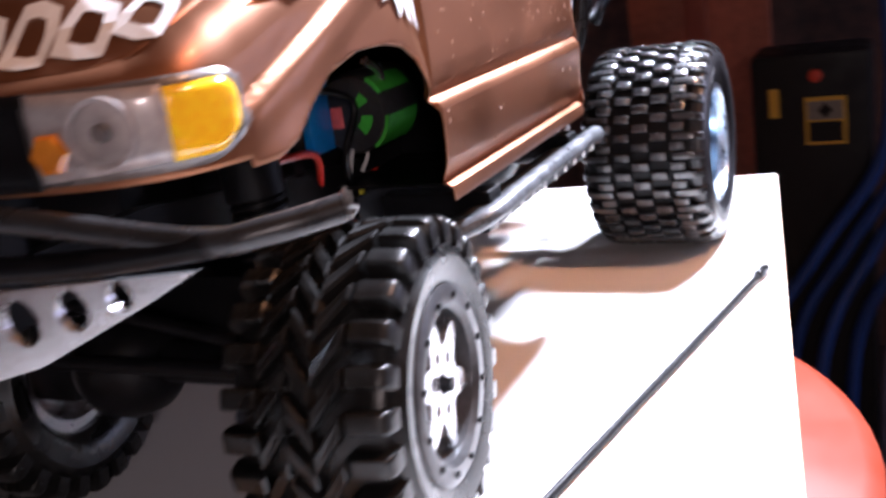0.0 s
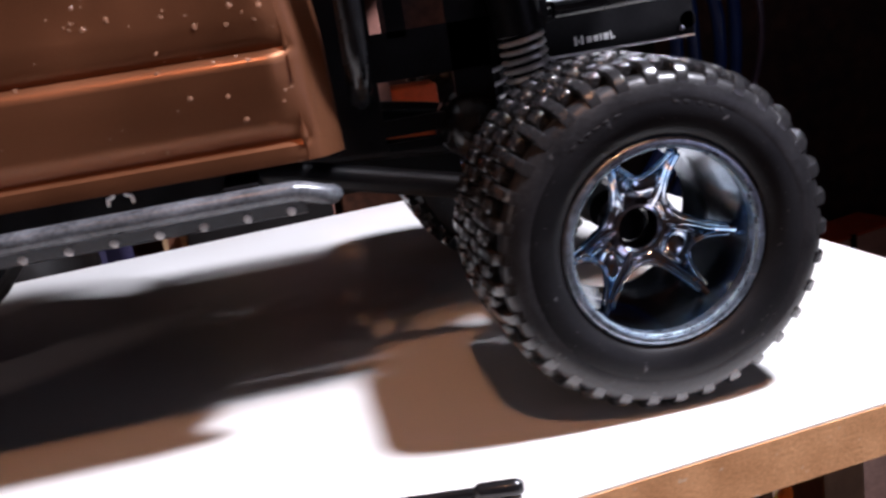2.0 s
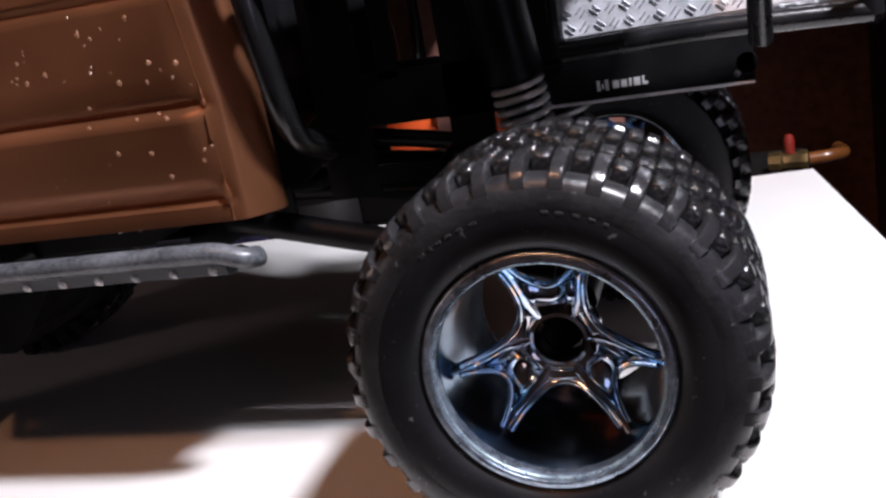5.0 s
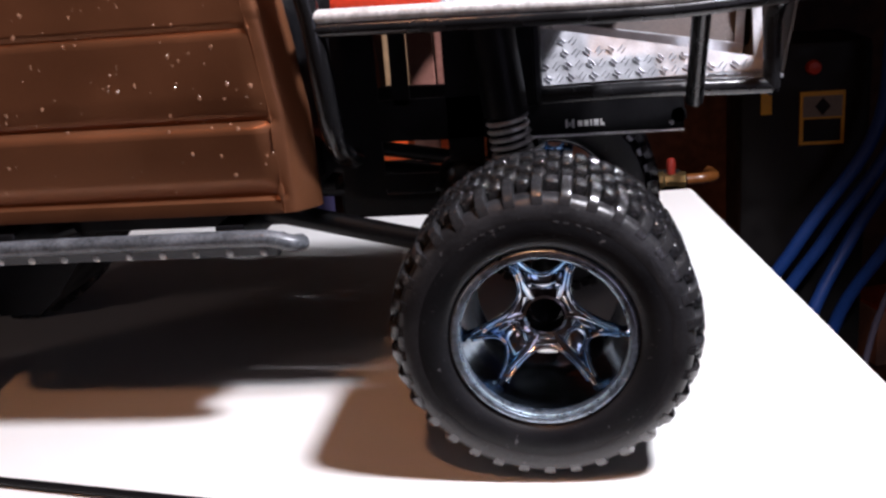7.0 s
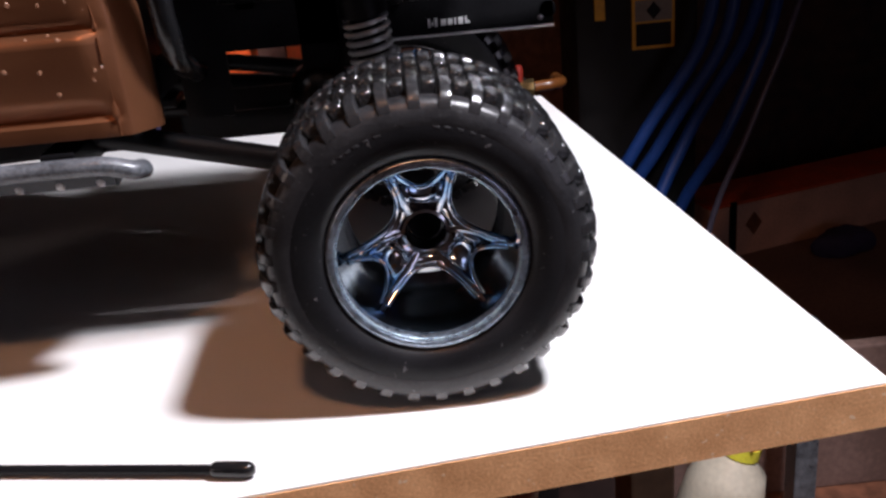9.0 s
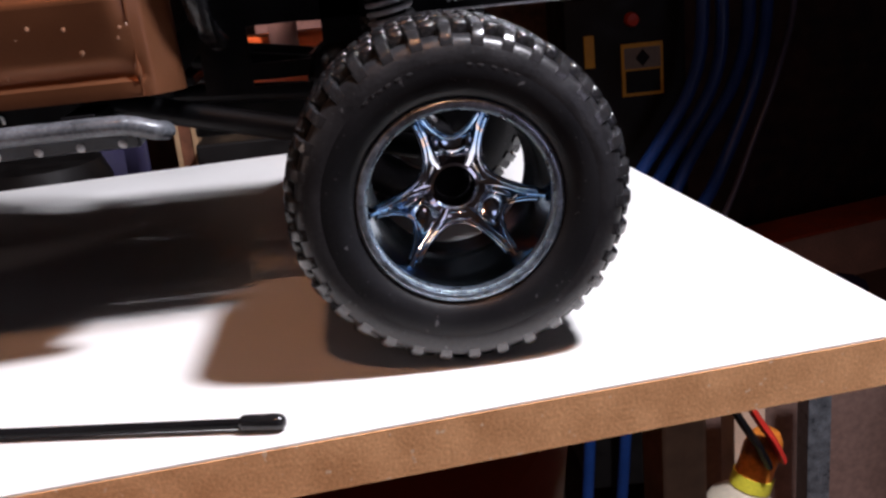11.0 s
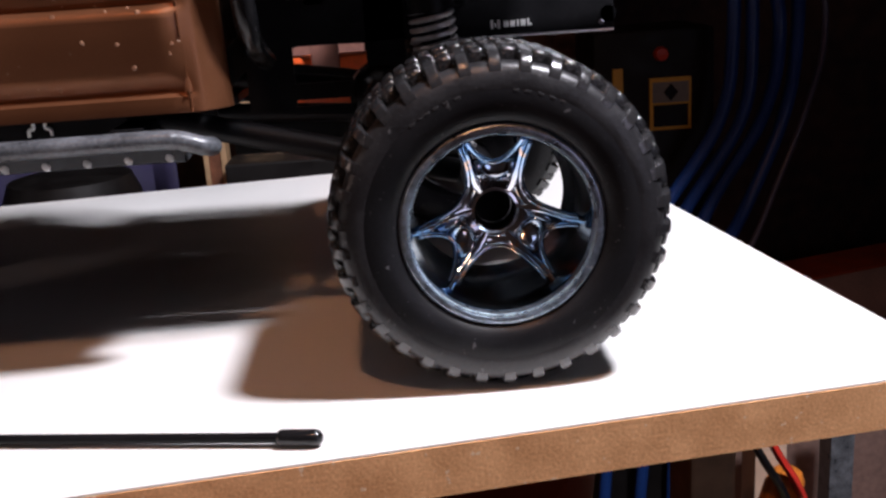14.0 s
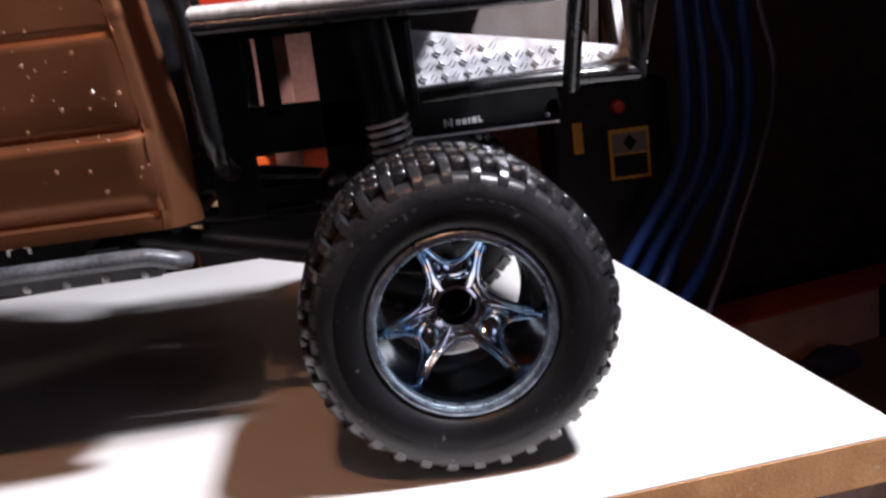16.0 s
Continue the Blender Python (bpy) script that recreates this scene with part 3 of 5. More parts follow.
DOOR = [(0.108, -0.0022), (0.1105, 0.0012), (0.1165, 0.0012), (0.1185, -0.0022), (0.1205, -0.0016), (0.126, 0.0010), (0.134, 0.0026), (0.142, 0.0038), (0.1485, 0.0042), (0.1512, 0.0030), (0.1535, -0.0008),
        (0.157, 0.0010), (0.165, 0.0018), (0.192, 0.0012), (0.1945, -0.0004), (0.1975, 0.0010), (0.215, -0.0002), (0.236, -0.0050)]


def z_low(x, y):
    if y > 0.0525 and x < -0.3:
        return 0.1570
    return table_of(ARCH, x) if x < -0.302 else 0.110


def z_top(x):
    return table_of([(-0.47, 0.186), (-0.455, 0.189), (-0.43, 0.198), (-0.40, 0.208), (-0.36, 0.217), (-0.30, 0.232), (-0.28, 0.236)], x)


def bulge(x, z):
    """How far the skin stands out from the plan line."""
    door = table_of(DOOR, z)
    if z < 0.2:
        door *= ease(-0.1135, -0.1270, x)
    zt = z_top(x)
    u = min(0.985, max(0.0, (z - (zt - 0.019)) / 0.019))
    fender = -0.016 * (1 - math.sqrt(1 - u * u))
    arch = table_of(ARCH, x) if x < -0.302 else 0.11
    fender += 0.0026 * ease(0.024, 0.000, z - arch) * ease(-0.45, -0.41, x)
    crest = 0.173 + 0.40 * (x + 0.42)
    fender += (0.0016 * ease(crest - 0.014, crest - 0.002, z) - 0.0034 * ease(crest - 0.001, crest + 0.0035, z)) * ease(-0.445, -0.42, x) * ease(zt - 0.002, zt - 0.016, crest)
    w = ease(-0.3135, -0.3105, x) if z < 0.205 else ease(-0.34, -0.30, x)
    gap = -0.0016 * ease(-0.3140, -0.3125, x) * ease(-0.3100, -0.3115, x)
    return door * w + fender * (1 - w) + gap


def lean(x, z):
    return table_of([(0.11, 0.0), (0.156, -0.0016), (0.186, -0.0055), (0.2125, -0.0100), (0.24, -0.016)], z) * ease(-0.20, -0.11, x)


def skin(x, y, nx, ny, z):
    o = bulge(x, z) * (1.0 if y < 0.056 or x < -0.3 else 0.2)
    return Vector((x + nx * o + lean(x, z), y + ny * o, z))


def shell_side():
    bm = bmesh.new()
    levels = sorted({0.108 + 0.128 * k / 58 for k in range(59)} | {0.1185, 0.1205, 0.1485, 0.1512, 0.1535, 0.1945, 0.1165, 0.1975})
    cols = []
    xs = []
    # denser columns round the arch and door gap
    line = []
    for a, b in zip(PLAN, PLAN[1:]):
        k = 4 if -0.328 < a.x < -0.298 or a.x < -0.38 else 2
        line += [a.lerp(b, q / k) for q in range(k)]
    line.append(PLAN[-1])
    for i, p in enumerate(line):
        t = (line[min(i + 1, len(line) - 1)] - line[max(i - 1, 0)]).normalized()
        nx, ny = -t.y, t.x
        if ny > 0 and p.x < -0.2 and p.y < 0.06:
            nx, ny = -nx, -ny
        if i == len(line) - 1:
            nx, ny = -1, 0
        lo, hi = z_low(p.x, p.y), z_top(p.x)
        col = []
        for z in levels:
            zz = z if z < 0.178 else 0.178 + (z - 0.178) * (hi - 0.178) / (0.236 - 0.178)
            zz = min(max(zz, lo), hi)
            col.append((bm.verts.new(skin(p.x, p.y, nx, ny, zz)), z < lo))
        cols.append(col)
    for p, q in zip(cols, cols[1:]):
        for k in range(len(levels) - 1):
            quad = (p[k], p[k + 1], q[k + 1], q[k])
            if all(v[1] for v in quad):
                continue
            bm.faces.new([v[0] for v in quad])
    bmesh.ops.remove_doubles(bm, verts=bm.verts, dist=0.00005)
    bm.normal_update()
    return bm


def mirror(bm):
    for v in bm.verts:
        v.co.y = 2 * MID - v.co.y
    bmesh.ops.reverse_faces(bm, faces=bm.faces)
    return bm


body = part("body_shell", shell_side(), COPPER, truck, "copper brown painted lexan side with stamped creases")
solid(body, 0.0010)
body2 = part("body_shell", mirror(shell_side()), COPPER, truck, "copper brown painted lexan side with stamped creases")
solid(body2, 0.0010)


def hood_line():
    """The bonnet's rim, where the turned-in top of the sides ends."""
    out = []
    for a, c in zip(PLAN, PLAN[1:]):
        t = (c - a).normalized()
        n = Vector((t.y, -t.x, 0))
        if n.dot(Vector((-0.36, 0.15, 0)) - a) < 0:
            n = -n
        if a.x < -0.27:
            out.append((a.x + n.x * 0.0128, a.y + n.y * 0.0128, z_top(a.x) - 0.0003))
    return sorted(out)


RIM = hood_line()


def hood_z(x, y):
    y0, z0 = table_of([(p[0], p[1]) for p in RIM], x), table_of([(p[0], p[2]) for p in RIM], x)
    v = min(1.0, abs((y - MID) / (MID - y0)))
    return z0 + (0.010 * (1 - v ** 2.4) + 0.004 * ease(0.66, 0.46, v) * ease(-0.45, -0.41, x)) * ease(-0.460, -0.425, x)


hood = bmesh.new()
rows = []
for i in range(61):
    x = RIM[0][0] + 0.00005 + (-0.285 - RIM[0][0]) * (i / 60) ** 1.7
    y0 = table_of([(p[0], p[1]) for p in RIM], x)
    rows.append([hood.verts.new((x, y, hood_z(x, y))) for y in [MID + (MID - y0) * (-1 + 2 * k / 40) for k in range(41)]])
for p, q in zip(rows, rows[1:]):
    for k in range(40):
        hood.faces.new((p[k], p[k + 1], q[k + 1], q[k]))
solid(part("hood", hood, COPPER, truck), 0.001)

# cab: windows and roof over the doors
cab = bmesh.new()
loops = []
for z, x0, x1, y0 in ((0.2345, -0.288, -0.118, 0.0565), (0.238, -0.284, -0.120, 0.0585), (0.285, -0.236, -0.128, 0.068), (0.289, -0.232, -0.129, 0.070), (0.296, -0.224, -0.132, 0.076), (0.299, -0.205, -0.145, 0.092)):
    y1 = 2 * MID - y0
    c = 0.012
    loops.append([cab.verts.new(p) for p in ((x0 + c, y0, z), (x1 - c, y0, z), (x1, y0 + c, z), (x1, y1 - c, z), (x1 - c, y1, z), (x0 + c, y1, z), (x0, y1 - c, z), (x0, y0 + c, z))])
for p, q in zip(loops, loops[1:]):
    for k in range(8):
        cab.faces.new((p[k], p[(k + 1) % 8], q[(k + 1) % 8], q[k]))
cab.faces.new(loops[-1])
part("cab_top", cab, COPPER, truck, "copper brown painted cab roof")
for side in (0, 1):
    g = bmesh.new()
    pts = [(-0.268, 0.241), (-0.135, 0.241), (-0.140, 0.282), (-0.231, 0.282)]
    prism(g, pts, 0.0015)
    for v in g.verts:
        v.co.y += 0.0585 + (v.co.z - 0.238) * 0.20 - 0.0016
    if side:
        mirror(g)
    part("side_window", g, GLASSDARK, truck, "dark tinted side window", False)

# headlights follow the nose's rounding
def lens(name, a, b, z0, z1, material, out, label="", zin=0.0, parent=None):
    bm = bmesh.new()
    pts = [p for p in smooth_line(PLAN, 3) if True]
    acc = [0.0]
    for p, q in zip(pts, pts[1:]):
        acc.append(acc[-1] + (q - p).length)
    prev = None
    for k in range(17):
        s = a + (b - a) * k / 16
        i = max(j for j in range(len(acc) - 1) if acc[j] <= s)
        f = (s - acc[i]) / max(1e-9, acc[i + 1] - acc[i])
        p = pts[i].lerp(pts[i + 1], f)
        t = (pts[i + 1] - pts[i]).normalized()
        n = Vector((t.y, -t.x, 0))
        if n.dot(Vector((-0.35, 0.15, 0)) - p) > 0:
            n = -n
        e = k / 16
        lo, hi = z0(e), z1(e)
        col = []
        for m in range(7):
            z = lo + (hi - lo) * m / 6
            push = out * (1 - 0.6 * abs(m / 3 - 1) ** 4)
            col.append(bm.verts.new(p + n * (push + max(0.0, bulge(p.x, z))) + Vector((0, 0, z))))
        if prev:
            for m in range(6):
                bm.faces.new((prev[m], prev[m + 1], col[m + 1], col[m]))
        prev = col
    ob = part(name, bm, material, parent or truck, label)
    ob.modifiers.new("thickness", "SOLIDIFY").thickness = 0.0012
    return ob


def arc_of(test):
    """The way along the plan line to the first point past the nose side that suits."""
    pts = smooth_line(PLAN, 3)
    s = 0.0
    for p, q in zip(pts, pts[1:]):
        if p.x < -0.2 and test(p):
            return s
        s += (q - p).length
    return s


S0, S1, S2, S3 = arc_of(lambda p: p.x < -0.4300), arc_of(lambda p: p.y > 0.0605), arc_of(lambda p: p.y > 0.094), arc_of(lambda p: p.y > 0.1495)
amber = lens("turn_signal", S0, S1, lambda e: 0.1615 + 0.0080 * (1 - min(1.0, e * 2.2)) ** 2, lambda e: 0.1812 - 0.0030 * (1 - min(1.0, e * 4)) ** 2, AMBER, 0.0016, "amber turn signal lens")
clear_lamp = lens("headlight", S1, S2, lambda e: 0.1620 - 0.002 * e, lambda e: 0.1820 + 0.0015 * e, LAMPGREY, 0.0016, "printed grey headlight")
lens("grille", S2, S3, lambda e: 0.1580, lambda e: 0.1840, BLACK, 0.0006, "black grille")
lens("lamp_surround", S0 - 0.003, S2 + 0.002, lambda e: 0.1590 + 0.0085 * (1 - min(1.0, e * 4)) ** 2, lambda e: 0.1838 - 0.0035 * (1 - min(1.0, e * 6)) ** 2, LAMPDARK, 0.0006, "dark edge round the headlight")


def nose_point(s, out):
    pts = smooth_line(PLAN, 3)
    acc = 0.0
    for p, q in zip(pts, pts[1:]):
        step = (q - p).length
        if acc + step >= s:
            c = p.lerp(q, (s - acc) / step)
            t = (q - p).normalized()
            n = Vector((t.y, -t.x, 0))
            if n.dot(Vector((-0.35, 0.15, 0)) - c) > 0:
                n = -n
            return c + n * out, n
        acc += step


for s, z, r, m, nm, lb in ((S1 + 0.42 * (S2 - S1), 0.1722, 0.0092, STEEL, "bulb_ring", "round grey bulb print"), (S1 + 0.42 * (S2 - S1), 0.1722, 0.0026, LAMPDARK, "bulb", "dark bulb centre"), (S1 + 0.82 * (S2 - S1), 0.1682, 0.0060, ORANGELENS, "marker_lamp", "amber marker")):
    c, n = nose_point(s, 0.0046 if nm != "bulb" else 0.0052)
    bm = bmesh.new()
    if nm == "bulb_ring":
        lathe(bm, [(-0.0008, r), (-0.0008, r - 0.0014), (0.001, r - 0.0014), (0.001, r)], 28, closed=True)
    else:
        lathe(bm, [(-0.0008, 0.0), (-0.0006, r * 0.8), (0.001, r)], 6 if nm == "marker_lamp" else 20)
    ang = math.degrees(math.atan2(n.y, n.x)) + 90
    part(nm, bm, m if nm != "bulb_ring" else LAMPGREY, clear_lamp, lb, True, pose(c.x, c.y, z, 0, 0, ang))

# white prints on the body
def splash(points, name="decal"):
    """A thin white print that lies on the body's side."""
    bm = bmesh.new()
    from mathutils.geometry import delaunay_2d_cdt
    dense = []
    for (a, b), (c, e) in zip(points, points[1:] + points[:1]):
        dense += [(a + (c - a) * k / 6, b + (e - b) * k / 6) for k in range(6)]
    out = delaunay_2d_cdt([Vector(p) for p in dense], [], [list(range(len(dense)))], 1, 1e-7)
    vs = [bm.verts.new((p[0], 0.0513 - bulge(p[0], p[1]) - 0.0004, p[1])) for p in out[0]]
    for f in out[2]:
        bm.faces.new([vs[i] for i in f])
    bmesh.ops.subdivide_edges(bm, edges=bm.edges, cuts=2)
    for v in bm.verts:
        u = min(1.0, max(0.0, (v.co.z - z_top(v.co.x) + 0.019) / 0.019))
        v.co.y = 0.0513 - bulge(v.co.x, v.co.z) - 0.0011 - 0.0010 * u
        v.co.z += 0.0007 * u
    return part(name, bm, WHITEPAINT, truck, "jagged white paint splash print")


splash([(-0.4080, 0.2000), (-0.3900, 0.2055), (-0.3650, 0.2100), (-0.3400, 0.2140), (-0.3165, 0.2150), (-0.3150, 0.2060), (-0.3118, 0.2045), (-0.3150, 0.1990), (-0.3118, 0.1915), (-0.3165, 0.1930), (-0.3155, 0.1785), (-0.3205, 0.1880), (-0.3225, 0.1815), (-0.3250, 0.1890), (-0.3300, 0.1850), (-0.3320, 0.1930), (-0.3400, 0.1915), (-0.3420, 0.1990), (-0.3520, 0.1980), (-0.3560, 0.2030), (-0.3650, 0.2000), (-0.3720, 0.2030), (-0.3780, 0.2010), (-0.3900, 0.1980), (-0.3950, 0.2000)])


def hood_print(cx, cy, ring):
    """Blocky white outline printed on the bonnet."""
    bm = bmesh.new()
    n = len(ring)
    outer = [bm.verts.new((cx + a, cy + b, hood_z(cx + a, cy + b) + 0.0007)) for a, b in ring]
    inner = [bm.verts.new((cx + a * 0.52, cy + b * 0.52, hood_z(cx + a * 0.52, cy + b * 0.52) + 0.0007)) for a, b in ring]
    for k in range(n):
        bm.faces.new((outer[k], outer[(k + 1) % n], inner[(k + 1) % n], inner[k]))
    return part("bonnet_print", bm, WHITEPAINT, truck, "white outlined print on the bonnet", False)


for k, (x, y) in enumerate(((-0.4435, 0.128), (-0.4400, 0.110), (-0.4365, 0.092), (-0.4300, 0.0755), (-0.4435, 0.172), (-0.4400, 0.190), (-0.4365, 0.208), (-0.4300, 0.2245))):
    w = 0.0080 + 0.0006 * (k % 3)
    hood_print(x, y, [(-0.0080, -w - 0.001), (-0.0092, -w * 0.2), (-0.0080, w * 0.9), (-0.001, w), (0.0085, w - 0.001), (0.0098, 0.001), (0.0085, -w * 0.7), (0.002, -w)])
for k in range(3):
    ring = [(0.012, 0.0), (0.005, 0.010), (-0.010, 0.006), (-0.006, -0.004), (-0.012, -0.012), (0.003, -0.008)]
    hood_print(-0.392, 0.095 + 0.045 * k, ring)

# water drops and blisters on the door paint
drops = bmesh.new()
rnd = random.Random(7)
for k in range(190):
    x, z = rnd.uniform(-0.305, -0.118), rnd.uniform(0.122, 0.232)
    if z < 0.15 and rnd.random() < 0.45:
        continue
    r = rnd.choice((0.0005, 0.0006, 0.0007, 0.0009, 0.0012))
    y = 0.0513 - bulge(x, z)
    top = drops.verts.new((x + lean(x, z), y - r * 0.16, z))
    ring = [drops.verts.new((x + lean(x, z) + r * math.cos(a) * rnd.uniform(0.6, 1.2), y + 0.0001, z + r * rnd.uniform(0.8, 1.4) * math.sin(a))) for a in [2 * math.pi * j / 8 for j in range(8)]]
    mid = [drops.verts.new((x + lean(x, z) + r * 0.7 * math.cos(a), y - r * 0.13, z + r * 0.85 * math.sin(a))) for a in [2 * math.pi * j / 8 for j in range(8)]]
    for j in range(8):
        i = (j + 1) % 8
        drops.faces.new((ring[j], ring[i], mid[i], mid[j]))
        drops.faces.new((mid[j], mid[i], top))
tagged(part("paint_blister", drops, surf("pale_flake", (0.34, 0.18, 0.11), 0.25, 0.0, 0.3, 600, 0, 60, coat=0.6), truck, "small pale chips and drops on the door paint"), kind="stuff")

# -- chassis --
for side in (0, 1):
    def both(y):
        return y if not side else 2 * MID - y
    rail = bmesh.new()
    path = [(-0.470, 0.118, 0.128), (-0.40, 0.118, 0.128), (-0.335, 0.116, 0.120), (-0.27, 0.116, 0.112), (-0.16, 0.116, 0.112), (-0.118, 0.116, 0.116), (-0.094, 0.116, 0.1385), (-0.02, 0.116, 0.1365), (0.0685, 0.116, 0.1360)]
    prev = None
    for x, y, z in path:
        ring = [rail.verts.new((x, both(y + a), z + b)) for a, b in ((0, -0.0090), (0, 0.0090), (0.007, 0.0090), (0.007, 0.0075), (0.002, 0.0075), (0.002, -0.0075), (0.007, -0.0075), (0.007, -0.0090))]
        if prev:
            for k in range(8):
                rail.faces.new((prev[k], prev[(k + 1) % 8], ring[(k + 1) % 8], ring[k]))
        else:
            rail.faces.new(ring)
        prev = ring
    rail.faces.new(prev)
    ob = part("chassis_rail", rail, RAILBLACK, truck, "black steel chassis rail", False)
    if not side:
        # pale strip paints the light caught on the rail's lower edge
        lip = bmesh.new()
        box(lip, (-0.012, 0.1145, 0.1263), (0.0683, 0.1164, 0.1274), 0.0002)
        part("rail_edge", lip, LITEDGE, ob, "lower edge painted pale as a lit line", False)
        part("rail_bolt", lathe(bmesh.new(), [(-0.0012, 0.0), (-0.001, 0.0013), (0.002, 0.0014)], 10, at=(0.0622, 0.1155, 0.1306)), STEEL, ob)
        # maker's mark as plain shapes
        for x0, x1, z0, z1 in ((0.0106, 0.0118, 0.1305, 0.1345), (0.0124, 0.0132, 0.1312, 0.1330), (0.0138, 0.0150, 0.1305, 0.1345), (0.0166, 0.0190, 0.1310, 0.1337), (0.0198, 0.0220, 0.1310, 0.1337), (0.0228, 0.0238, 0.1310, 0.1340), (0.0246, 0.0270, 0.1310, 0.1340), (0.0278, 0.0298, 0.1310, 0.1322), (0.0278, 0.0286, 0.1322, 0.1342)):
            part("mark_bar", box(bmesh.new(), (x0, 0.1155, z0), (x1, 0.1162, z1)), WHITEPAINT, ob, "white maker's mark", False)
    # side slider: tube, stepped plate, bolts, brackets
    sl = bmesh.new()
    tube(sl, [(-0.296, both(0.066), 0.0925), (-0.290, both(0.053), 0.0950), (-0.278, both(0.0445), 0.0985), (-0.24, both(0.0435), 0.1000), (-0.18, both(0.0430), 0.1005), (-0.135, both(0.0428), 0.1008), (-0.125, both(0.0440), 0.1000), (-0.1155, both(0.0465), 0.0968), (-0.1130, both(0.0520), 0.0955)], 0.0050, 14, flat=0.8)
    slider = part("side_slider", sl, SLIDER, truck, "scuffed grey plastic rock slider tube")
    pl = bmesh.new()
    prev = None
    for x in (-0.284, -0.24, -0.19, -0.140, -0.123):
        ring = [pl.verts.new((x, both(a), b)) for a, b in ((0.0440, 0.0975), (0.0455, 0.0915), (0.0480, 0.0905), (0.0620, 0.0910), (0.0660, 0.0930), (0.0660, 0.0955), (0.0600, 0.0985), (0.0480, 0.1000))]
        if prev:
            for k in range(8):
                pl.faces.new((prev[k], prev[(k + 1) % 8], ring[(k + 1) % 8], ring[k]))
        else:
            pl.faces.new(ring)
        prev = ring
    pl.faces.new(prev)
    part("slider_plate", pl, SLIDERPLATE, slider, "", False)
    for k in range(10):
        part("slider_bolt", lathe(bmesh.new(), [(-0.0022, 0.0), (-0.0018, 0.0015), (0.0, 0.0024), (0.002, 0.0024)], 10, "y", at=(-0.1290 - 0.0165 * k, 0, 0)), SILVERPAINT, slider, "", True, pose(0, both(0.0462), 0.0932, 0, 0, 0) if not side else pose(-0.405, both(0.0462), 0.0932, 0, 0, 180))
    for x in (-0.262, -0.146):
        br = bmesh.new()
        box(br, (x - 0.007, min(both(0.050), both(0.118)), 0.0930), (x + 0.007, max(both(0.050), both(0.118)), 0.1050), 0.001)
        part("slider_bracket", br, BLACK, slider, "", False)
    # links from the frame to the axle
    part("lower_link", tube(bmesh.new(), [(-0.152, both(0.083), 0.1070), (-0.140, both(0.083), 0.1042), (-0.010, both(0.090), 0.0700)], 0.0056, 12, False), BLACK, truck)
    part("upper_link", tube(bmesh.new(), [(-0.135, both(0.122), 0.118), (-0.06, both(0.130), 0.108), (0.000, both(0.138), 0.094)], 0.0042, 10), BLACK, truck)
    part("front_link", tube(bmesh.new(), [(-0.250, both(0.104), 0.094), (-0.350, both(0.104), 0.066)], 0.0050, 10), BLACK, truck)
    # shocks, springs outside
    for x0, top, foot, tilt in ((-0.006, (-0.0225, 0.101, 0.186), (-0.0100, 0.106, 0.072), 0), (-0.362, (-0.362, 0.104, 0.168), (-0.362, 0.098, 0.072), 0)):
        a, b = Vector((top[0], both(top[1]), top[2])), Vector((foot[0], both(foot[1]), foot[2]))
        sh = part("shock_absorber", tube(bmesh.new(), [a, a.lerp(b, 0.36), a.lerp(b, 0.365), a.lerp(b, 0.39)], 0.0112, 16, False), BLACK, truck, "black damper body")
        part("shaft", tube(bmesh.new(), [a.lerp(b, 0.35), b], 0.0020, 10, False), STEEL, sh)
        part("spring_seat", tube(bmesh.new(), [a.lerp(b, 0.955), b], 0.0095, 16, False), BLACK, sh)
        part("damper_sleeve", tube(bmesh.new(), [a.lerp(b, 0.38), a.lerp(b, 0.80)], 0.0072, 14, False), BLACK, sh)
        turns, pts = 12, []
        ax = (b - a).normalized()
        s1 = ax.cross(Vector((0, 1, 0))).normalized()
        s2 = ax.cross(s1)
        for k in range(int(turns * 16) + 1):
            ph = 2 * math.pi * k / 16
            q = k / (turns * 16)
            f = 0.37 + 0.585 * (0.72 * q if q < 0.5 else 0.36 + 1.28 * (q - 0.5))
            pts.append(a.lerp(b, f) + s1 * 0.0096 * math.cos(ph) + s2 * 0.0096 * math.sin(ph))
        part("coil_spring", tube(bmesh.new(), pts, 0.0013, 6, False), SPRING if x0 > -0.2 else BLACK, sh, "steel coil spring")
    # knuckles at the front axle
    kn = bmesh.new()
    box(kn, (-0.374, min(both(0.070), both(0.098)), 0.046), (-0.350, max(both(0.070), both(0.098)), 0.080), 0.004)
    knuckle = part("steering_knuckle", kn, BLACK, truck)
    part("knuckle_screw", lathe(bmesh.new(), [(0.0, 0.0), (0.0, 0.0026), (0.004, 0.003)], 10, "x", at=(-0.3765, both(0.084), 0.070)), BRASS, knuckle, "brass coloured screw")

# axles with their housings
for x, z, off in ((0.0, 0.0662, 0.012), (-0.362, 0.0625, 0.03)):
    ax = bmesh.new()
    tube(ax, [(x, 0.060, z), (x, 0.240, z)], 0.0085, 16, False)
    axle = part("axle_tube", ax, BLACK, truck)
    pk = bmesh.new()
    lathe(pk, [(-0.022, 0.0), (-0.021, 0.012), (-0.014, 0.020), (-0.004, 0.024), (0.006, 0.024), (0.014, 0.020), (0.020, 0.011), (0.021, 0.0)], 28, "y")
    part("differential", pk, BLACK, axle, "", True, pose(x, MID + off, z))
part("diff_cover", lathe(bmesh.new(), [(0.0, 0.0), (0.002, 0.012), (0.010, 0.0185), (0.016, 0.020)], 28, "z"), STEEL, truck, "bright domed cover", True, pose(-0.030, MID - 0.005, 0.110, 180, 0, 0))
